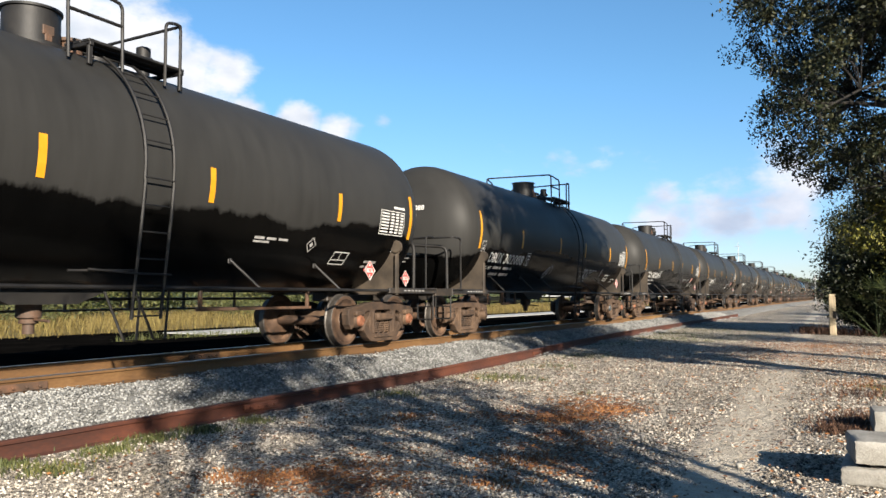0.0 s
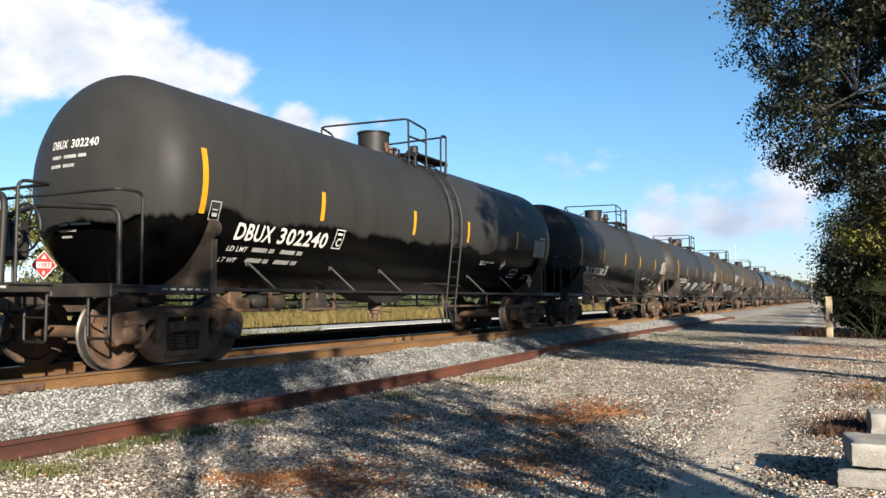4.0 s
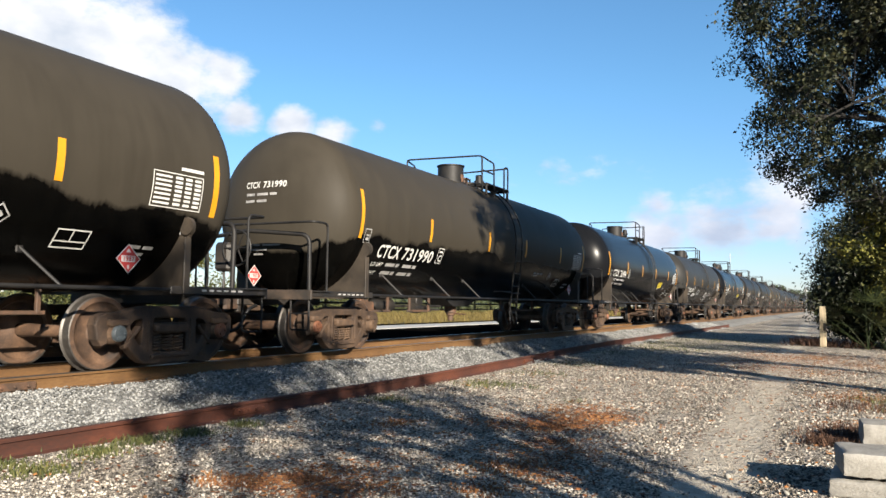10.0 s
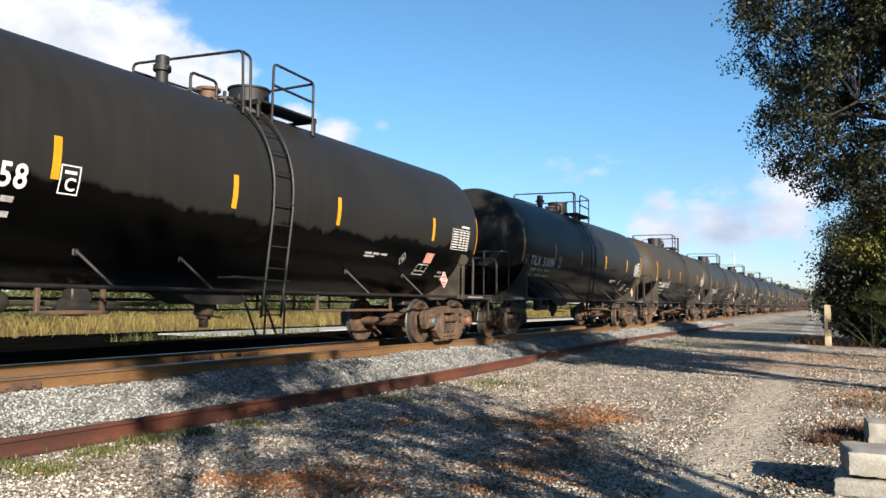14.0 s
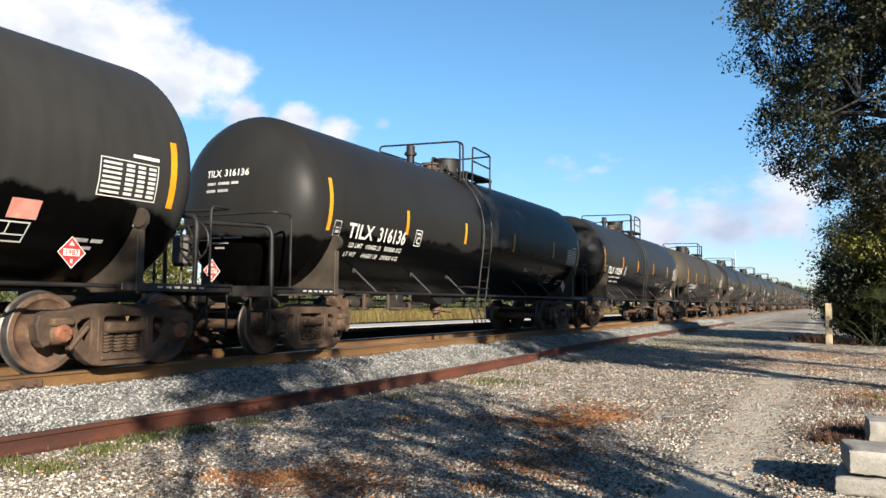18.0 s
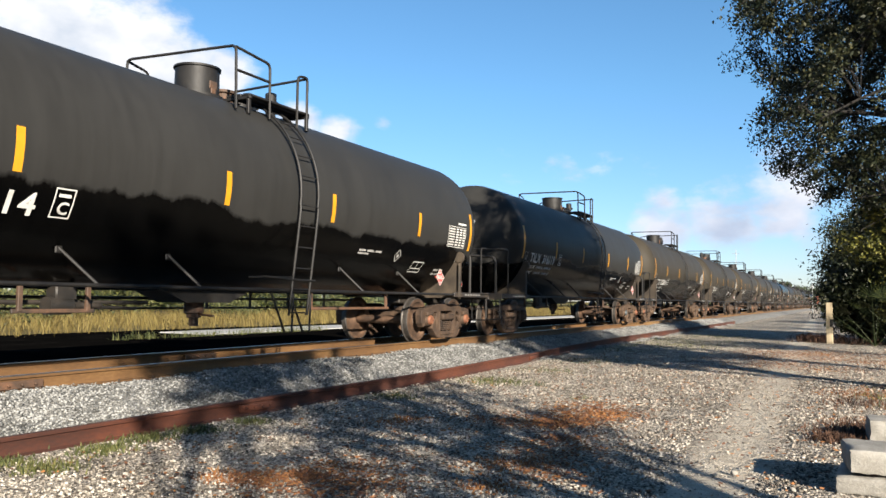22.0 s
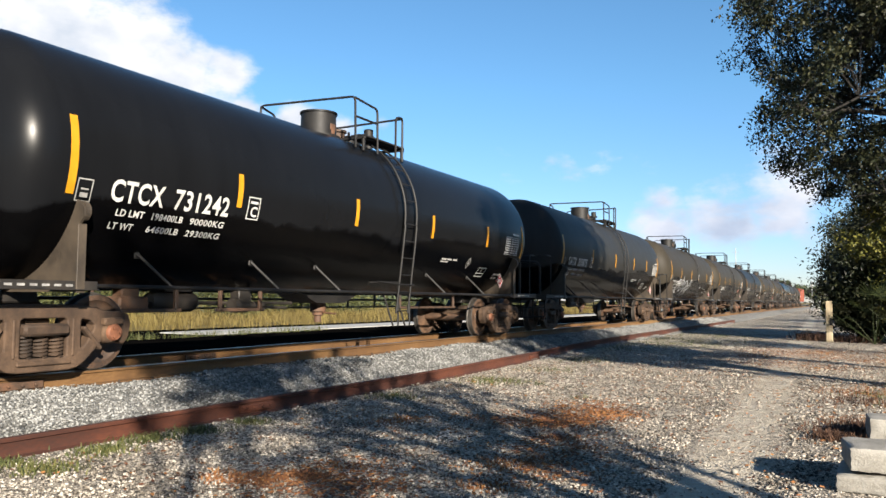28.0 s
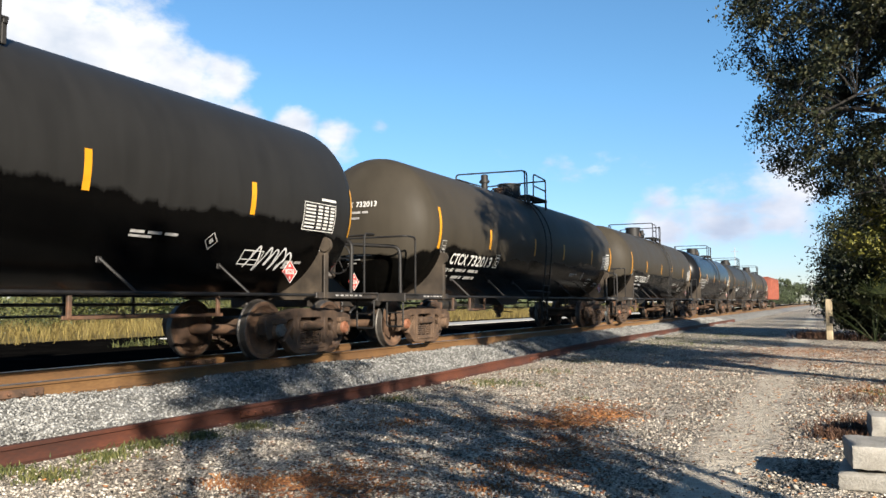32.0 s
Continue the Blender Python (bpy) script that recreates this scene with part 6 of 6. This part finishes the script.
def build_plants():
    # the live oak over the yard, and the hedge below it
    left = ([0.28, 1.32, 1.8, 2.04, 2.44, 2.92, 3.48, 3.88, 4.44, 5.0, 6.04, 9.9], [0.2, 0.14, 0.0, -0.14, -0.3, -0.58, -1.18, -1.3, -1.34, -1.8, -1.6, -1.3])
    tree("oak_tree", 3.9, 12.6, (2.1, 13.8, 6.4), (4.5, 4.3, 4.3), 2300, 150, 0.062, 11, M_OAK, "tall live oak with dark dense foliage over the yard", 0.2, 0.3, left, 26, -0.35)
    tree("oak_tree", 16.0, 52.0, (16.0, 52.0, 6.4), (5.4, 5.2, 4.8), 190, 200, 0.14, 12, M_OAK, "live oak with dark foliage in the row beyond the yard", 0.30, 0.75)
    hedge = [(0.78, 32.4, 4.6), (2.5, 31.6, 5.2), (1.0, 34.0, 5.8), (3.9, 32.6, 5.6), (0.8, 36.0, 6.6), (2.8, 35.6, 7.6)]
    for i, (x, y, h) in enumerate(hedge):
        shrub("hedge_shrub", x, y, h, 1.6, 42000, 0.15, 40 + i, M_VINE if i == 1 else M_BUSH if i == 4 else M_OAK, "dense dark green evergreen shrub of the hedge", "hedge shrubs")
    # trees behind the viewer that dapple the yard
    tree("yard_tree", 6.1, 0.15, (5.3, -1.2, 5.0), (2.8, 2.9, 2.2), 460, 44, 0.075, 60, M_OAK, "slim dark green tree at the edge of the yard", 0.19, 0.2, None, 30, 0.45)
    # unseen tree, added to keep the sun off the hedge
    tree("yard_tree", 10.6, 26.0, (10.3, 25.6, 6.4), (2.4, 2.7, 2.6), 260, 46, 0.11, 58, M_OAK, "unseen dense tree added to shade the hedge", 0.16, 0.34, None, 14)
    tree("yard_tree", 8.2, -4.4, (7.3, -3.9, 4.3), (1.9, 1.7, 1.4), 60, 40, 0.075, 59, M_OAK, "slim dark green tree at the edge of the yard", 0.12, 0.18, None, 18, 0.45)
    for k, (x, y, z) in enumerate(((7.4, 13.3, 5.3), (8.0, 18.9, 5.2), (8.2, 27.2, 5.0), (8.8, 33.0, 5.0), (8.6, 39.5, 5.2), (9.0, 47.0, 5.2), (9.2, 56.0, 5.4), (9.2, 67.0, 5.4), (9.6, 81.0, 5.6), (9.6, 99.0, 5.6))):
        tree("yard_tree", x, y, (x - 0.4, y, z), (2.0, 1.5 + 0.15 * (k % 3), 1.4), 150 if y < 40 else 70, 40, 0.1, 61 + k, M_OAK, "slim dark green tree at the edge of the yard", 0.13, 0.26 if y < 40 else 0.4, None, 14, 0.0)
    # unseen row, added to close the surroundings and darken the tanks' reflections
    for i, (x, y, h) in enumerate([(22, -14, 7.6), (21, -3, 7.2), (23, 9, 7.8), (21.5, 20, 7.4), (23, 32, 8.4), (21, 44, 8), (20, -26, 8), (16, 62, 8.5), (13, 74, 9), (18, -38, 8.5)]):
        tree("yard_tree", x, y, (x, y, h * 0.58), (4.6, 5.2, h * 0.42), 70, 110, 0.24, 62 + i, M_OAK, "unseen dark green tree added for reflections in the tanks", 0.2, 1.0)
    tree("young_tree", 1.6, 14.2, (0.95, 13.8, 2.35), (0.95, 0.9, 0.75), 42, 150, 0.075, 95, M_VINE, "low young tree with sunlit yellow-green leaves", 0.07, 0.28, None, 6)
    tree("yard_tree", 6.4, -6.2, (5.4, -3.0, 7.05), (2.1, 2.3, 1.1), 340, 46, 0.08, 96, M_OAK, "slim dark green tree at the edge of the yard", 0.06, 0.2, None, 12, 0.0)
    for k, (x, y, h) in enumerate(((-47, 27, 9.0), (-46, 34, 9.5), (-48, 41, 8.5), (-52, 49, 9.5), (-45, 20, 8.5))):
        tree("field_tree", x, y, (x, y, h * 0.52), (4.2, 4.2, h * 0.46), 60, 120, 0.3, 170 + k, M_VINE, "sunlit yellow-green tree behind the dry field", 0.2, 1.0)
    for k, (x, y) in enumerate(((0.95, 30.4), (1.5, 29.9), (2.0, 30.6))):
        fan_palm(x, y, 1.9, 90 + k)
    # weeds along the loose rail and in the yard
    tufts("weeds", [(-6.2, 4.2, 0.12, 200), (-5.75, 4.25, 0.14, 340), (-6.0, 5.0, 0.14, 380), (-6.1, 5.6, 0.12, 360), (-6.05, 6.2, 0.13, 360), (-5.95, 6.9, 0.1, 200), (-5.7, 9.6, 0.2, 200), (-5.35, 12.5, 0.3, 420),
                    (-5.25, 15, 0.3, 160), (-5.4, 18, 0.5, 250), (-5.7, 23, 0.7, 350), (-6.0, 30, 1.0, 500), (-6.2, 40, 1.3, 500), (-4.54, 12.5, 0.07, 40), (-3.4, 11.2, 0.08, 24),
                    (1.0, 14.5, 0.35, 160), (0.7, 12.0, 0.2, 60), (-5.2, 26, 1.1, 900), (-4.6, 34, 1.5, 900), (-3.6, 29, 1.0, 400), (0.9, 13.2, 0.4, 500)], 1, 0.075, M_GRASS, "small green weeds along the loose rail", 5, "weeds")
    tufts("dry_weeds", [(-0.9, 31.5, 0.35, 320), (-0.5, 32.5, 0.4, 260), (0.3, 31.5, 0.4, 160), (-1.2, 33.5, 0.4, 200)], 1, 0.42, M_DRYWEED, "rusty dry weeds beside the post", 6, "weeds")
    tufts("roadside_weeds", [(-20.4 + 0.1 * math.sin(k * 5), 17.5 + k * 0.62, 0.16, 26 + 10 * (k * 7 % 4)) for k in range(18)], 1, 0.36, M_GRASS, "thin dark weeds along the edge of the service road", 9, "weeds")
    tufts("dry_grass", [(-26.5 - 3 * (i % 7), 8 + i * 0.62, 0.9, 170) for i in range(220)], 1, 0.85, M_STRAW, "field of dry yellow grass beyond the road", 8)
    for i in range(16):
        shrub("field_shrub", -34 - (i * 7 % 13), 24 + i * 7.5, 1.6 + 0.2 * (i % 4), 1.6, 1800, 0.16, 120 + i, M_GRASS, "low green shrub in the dry field", "field shrubs")
    for i in range(13):
        shrub("field_shrub", -41 - (i * 5 % 4), 12 + i * 4.1, 3.4 + 0.4 * (i % 3), 2.7, 2600, 0.26, 180 + i, M_BUSH if i % 2 else M_GRASS, "tall green shrub behind the dry field", "field shrubs")
    for i in range(5):
        shrub("field_shrub", -37 - (i * 5 % 7), -2 + i * 3.4, 4.2 + 0.5 * (i % 4), 2.6, 3200, 0.24, 150 + i, M_BUSH if i % 3 else M_GRASS, "tall green shrub behind the dry field", "field shrubs")
    tufts("orange_weeds", [(-4.26, 4.74, 0.12, 420), (-3.97, 4.8, 0.13, 520), (-3.72, 5.05, 0.09, 300), (-3.55, 5.55, 0.12, 160), (-2.39, 5.45, 0.12, 260), (-2.58, 6.25, 0.16, 320), (-2.36, 6.5, 0.13, 240),
                           (-4.5, 7.6, 0.14, 260), (-4.5, 7.95, 0.1, 160), (-2.6, 7.8, 0.13, 300), (-2.95, 8.65, 0.16, 420), (-2.75, 8.9, 0.1, 160), (-2.68, 9.8, 0.2, 420), (0.25, 13.7, 0.35, 420), (-1.88, 21.9, 0.5, 420), (-0.74, 23.7, 0.6, 520), (0.1, 21.7, 0.5, 420)],
          1, 0.04, M_LITTER, "low orange dried weeds in the gravel", 15, "weeds")
    tufts("brown_weeds", [(-0.1, 9.0, 0.12, 420), (0.06, 9.45, 0.2, 520), (0.2, 9.9, 0.2, 300), (0.35, 12.3, 0.3, 260)], 1, 0.10, M_DRYWEED, "matted brown dead weeds beside the concrete", 16, "weeds")
    # leaf litter
    nr = np.random.default_rng(17)
    P = []
    for x, y, r, k in ((-3.75, 5.0, 0.28, 700), (-3.2, 4.95, 0.22, 420), (-2.95, 8.7, 0.3, 800), (-2.75, 9.4, 0.3, 700), (-3.0, 10.2, 0.35, 600), (-3.6, 8.6, 0.3, 400), (-2.4, 7.2, 0.3, 500), (-2.2, 6.1, 0.25, 300),
                       (0.5, 10.4, 0.35, 900), (0.9, 12.0, 0.5, 700), (0.6, 14.0, 0.5, 500), (-0.6, 24.5, 1.2, 1800), (0.8, 21, 0.9, 700), (-1.4, 19.6, 0.6, 600), (-0.2, 18.6, 0.5, 500), (-1.9, 23, 0.7, 400), (0.3, 9.2, 0.3, 500), (-4.6, 7.6, 0.4, 160), (-3.4, 6.1, 0.5, 250)):
        P.append(np.stack([nr.normal(x, r, k), nr.normal(y, r * 1.2, k), np.full(k, 0.022)], 1))
    n = 5200
    P.append(np.stack([nr.uniform(-6, 1.5, n), nr.uniform(4, 22, n), np.full(n, 0.02)], 1))
    P = np.concatenate(P)
    P[:, 2] += ground_height(P[:, 0], P[:, 1])
    v, f = leaves(P, 0.055, nr, 0.6, 0.0, 0.2)
    v[:, 2] = np.clip((v[:, 2] - 0.02) * 0.35 + 0.02, 0.0, 0.06)
    tagged(new("leaf_litter", raw_mesh("leaf_litter", v, f, M_LITTER)), "scattered orange-brown fallen leaves on the gravel", "leaves", kind="stuff")


def far_trees():
    """Tree line at the end of the view and behind the field."""
    nr = np.random.default_rng(77)
    for i, (x, y, h) in enumerate([(-46, 420, 13), (-40, 440, 15), (-33, 450, 12), (-27, 470, 14), (-22, 500, 12), (-52, 400, 11), (-16, 560, 13), (-10, 620, 13), (-4, 640, 13)]):
        tree("far_tree", x, y, (x, y, h * 0.6), (6, 6, h * 0.42), 40, 70, 0.9, 200 + i, M_FARTREE, "distant green tree beyond the end of the track", 0.4, 2.0, None, 6)
    for i in range(14):
        shrub("far_shrub", -19 - 3.2 * (i % 4), 150 + i * 17, 5 + (i % 3), 4.5, 1500, 0.55, 300 + i, M_FARTREE, "green roadside shrub near the end of the track", "far shrubs")
    n = 16000
    a = nr.uniform(0.35, 2.1, n)
    r = nr.uniform(170, 210, n)
    p = np.stack([-np.sin(a) * r, np.cos(a) * r, 5.5 * nr.random(n) ** 1.3 * (0.7 + 0.3 * np.sin(a * 40) * np.sin(a * 17))], 1)
    v, f = leaves(p, 1.6, nr, 0.7)
    tagged(new("tree_line", raw_mesh("tree_line", v, f, M_FARTREE)), "low distant line of trees behind the field", "trees", kind="stuff")


def build_small():
    # bleached wooden post
    post = thing("wooden_post", "short bleached square wooden post in the gravel", "post", at=(-0.42, 30.7, 0))
    p = part("shaft", MB().box((0, 0, 0.68), (0.22, 0.20, 1.56), 0.02), M_POST, post)
    part("dark_band", MB().box((0.06, -0.105, 0.74), (0.10, 0.012, 0.26), 0.003), M_FITTING, post)
    # cabinet and signals far down the line
    cab = thing("relay_cabinet", "pale grey metal relay cabinet far down the line", "cabinet", at=(-1.4, 112, 0))
    part("case", MB().box((0, 0, 1.3), (2.2, 2.2, 2.5), 0.04), M_GALV, cab)
    part("roof", MB().box((0, 0, 2.6), (2.5, 2.5, 0.10), 0.03), M_GALV, cab)
    part("door", MB().box((0, -1.12, 1.25), (0.9, 0.04, 2.0), 0.01), M_GALV, cab)
    for i, (x, y, h) in enumerate(((-4.6, 150, 5.2), (-2.8, 170, 5.0))):
        s = thing("signal_mast", "grey railway crossing signal mast in the distance", "signal", at=(x, y, 0))
        part("mast", MB().lathe([(0, 0.09), (h, 0.07)], "z", 10), M_GALV, s)
        mb = MB().box((0, 0, h * 0.66), (1.4, 0.12, 0.14), 0.02)
        for e in (-1, 1):
            mb.lathe([(-0.18, 0.32), (0, 0.32), (0.05, 0.1)], "y", 16, (0.55 * e, -0.1, h * 0.66))
        part("lamp_arm", mb, M_FITTING, s)
        part("cross_sign", MB().box((0, -0.1, h * 0.86), (0.7, 0.03, 0.12), 0.005, Matrix.Rotation(0.7, 3, "Y")).box((0, -0.13, h * 0.86), (0.7, 0.03, 0.12), 0.005, Matrix.Rotation(-0.7, 3, "Y")), M_WHITE, s)
    m = thing("lattice_mast", "thin grey radio mast far beyond the train", "mast", at=(-34, 300, 0))
    part("pole", MB().lathe([(0, 0.22), (21, 0.10)], "z", 8), M_GALV, m)
    part("crossarm", MB().box((0, 0, 19.5), (2.6, 0.12, 0.12), 0.02), M_GALV, m)
    # concrete blocks beside the viewer
    blocks = [((0.43, 6.84, 0.0), (0.98, 0.66, 0.135), -3), ((0.49, 6.84, 0.162), (1.0, 0.56, 0.175), 6), ((0.70, 9.2, 0.0), (1.0, 0.5, 0.25), 3)]
    for (x, y, z), (sx, sy, sz), rz in blocks:
        o = solid("concrete_block", rough_block(sx, sy, sz, int(x * 100)), M_CONCRETE, "weathered chipped concrete block stacked at the yard edge", "concrete block", "concrete blocks", smooth=50, at=(x, y, z))
        o.rotation_euler = (0, 0, radians(rz))
    for e in (-1, 1):
        solid("wooden_spacer", MB().box((0, 0, 0.013), (0.14, 0.46, 0.026), 0.004), M_TIE, "thin dark wooden spacer between concrete blocks", "spacer", "spacers between the blocks", at=(0.46 + 0.26 * e, 6.84, 0.1355))


def rough_block(sx, sy, sz, seed):
    """A cast block with worn round arrises and chipped corners."""
    rng = random.Random(seed)
    n = (18, 10, 6)
    mb, index = MB(), {}
    h = (sx / 2, sy / 2, sz / 2)

    def vert(i, j, k):
        if (i, j, k) not in index:
            p = [(-1 + 2 * a / m) for a, m in zip((i, j, k), n)]
            r = 0.02
            q = Vector([max(-hh + r, min(hh - r, c * hh)) for c, hh in zip(p, h)])
            d = Vector([c * hh for c, hh in zip(p, h)]) - q
            q = q + (d.normalized() * r if d.length > 1e-6 else d)
            edge = sum(abs(abs(c) - 1) < 1e-6 for c in p)
            q = q * (1 - (rng.uniform(0, 0.018) if edge >= 2 else 0)) + Vector([rng.uniform(-0.004, 0.004) for _ in range(3)])
            index[(i, j, k)] = len(mb.v)
            mb.v.append((q.x, q.y, q.z + h[2]))
        return index[(i, j, k)]
    for axis in range(3):
        u, w = (axis + 1) % 3, (axis + 2) % 3
        for end in (0, n[axis]):
            for a in range(n[u]):
                for b in range(n[w]):
                    q = []
                    for da, db in ((0, 0), (1, 0), (1, 1), (0, 1)):
                        c = [0, 0, 0]
                        c[axis], c[u], c[w] = end, a + da, b + db
                        q.append(vert(*c))
                    mb.f.append(tuple(q))
                    mb.mi.append(0)
    return mb


build_plants()
far_trees()
build_small()


# ---- what moves ----
def motions():
    end = 32.0
    for i, car in enumerate(TRAIN):
        y = car_y(i)
        walk(car, [(0, pose(TRACK_X, y, RAIL_Z)), (end / 2, pose(TRACK_X, y - SPEED * end / 2, RAIL_Z)), (end, pose(TRACK_X, y - SPEED * end, RAIL_Z))])
    y = FIRST_Y + len(CARS) * CAR_L
    walk(GONDOLA, [(0, pose(TRACK_X, y, RAIL_Z)), (end / 2, pose(TRACK_X, y - SPEED * end / 2, RAIL_Z)), (end, pose(TRACK_X, y - SPEED * end, RAIL_Z))])
    # the wheels roll at the train's speed; alike wheelsets share one rolling action
    rolling = {}
    for car in TRAIN + [GONDOLA]:
        for ws in [o for o in car.children if o.name.startswith("wheelset")]:
            key = round(ws.location.y, 2)
            if key not in rolling:
                y = ws.location.y
                walk(ws, [(k / FPS, pose(0, y, WR, math.degrees(SPEED / WR * k / FPS))) for k in range(int(end * FPS) + 1)])
                rolling[key] = ws.animation_data
            else:
                ws.rotation_mode = "QUATERNION"
                ad = ws.animation_data_create()
                ad.action = rolling[key].action
                ad.action_slot = rolling[key].action_slot


motions()
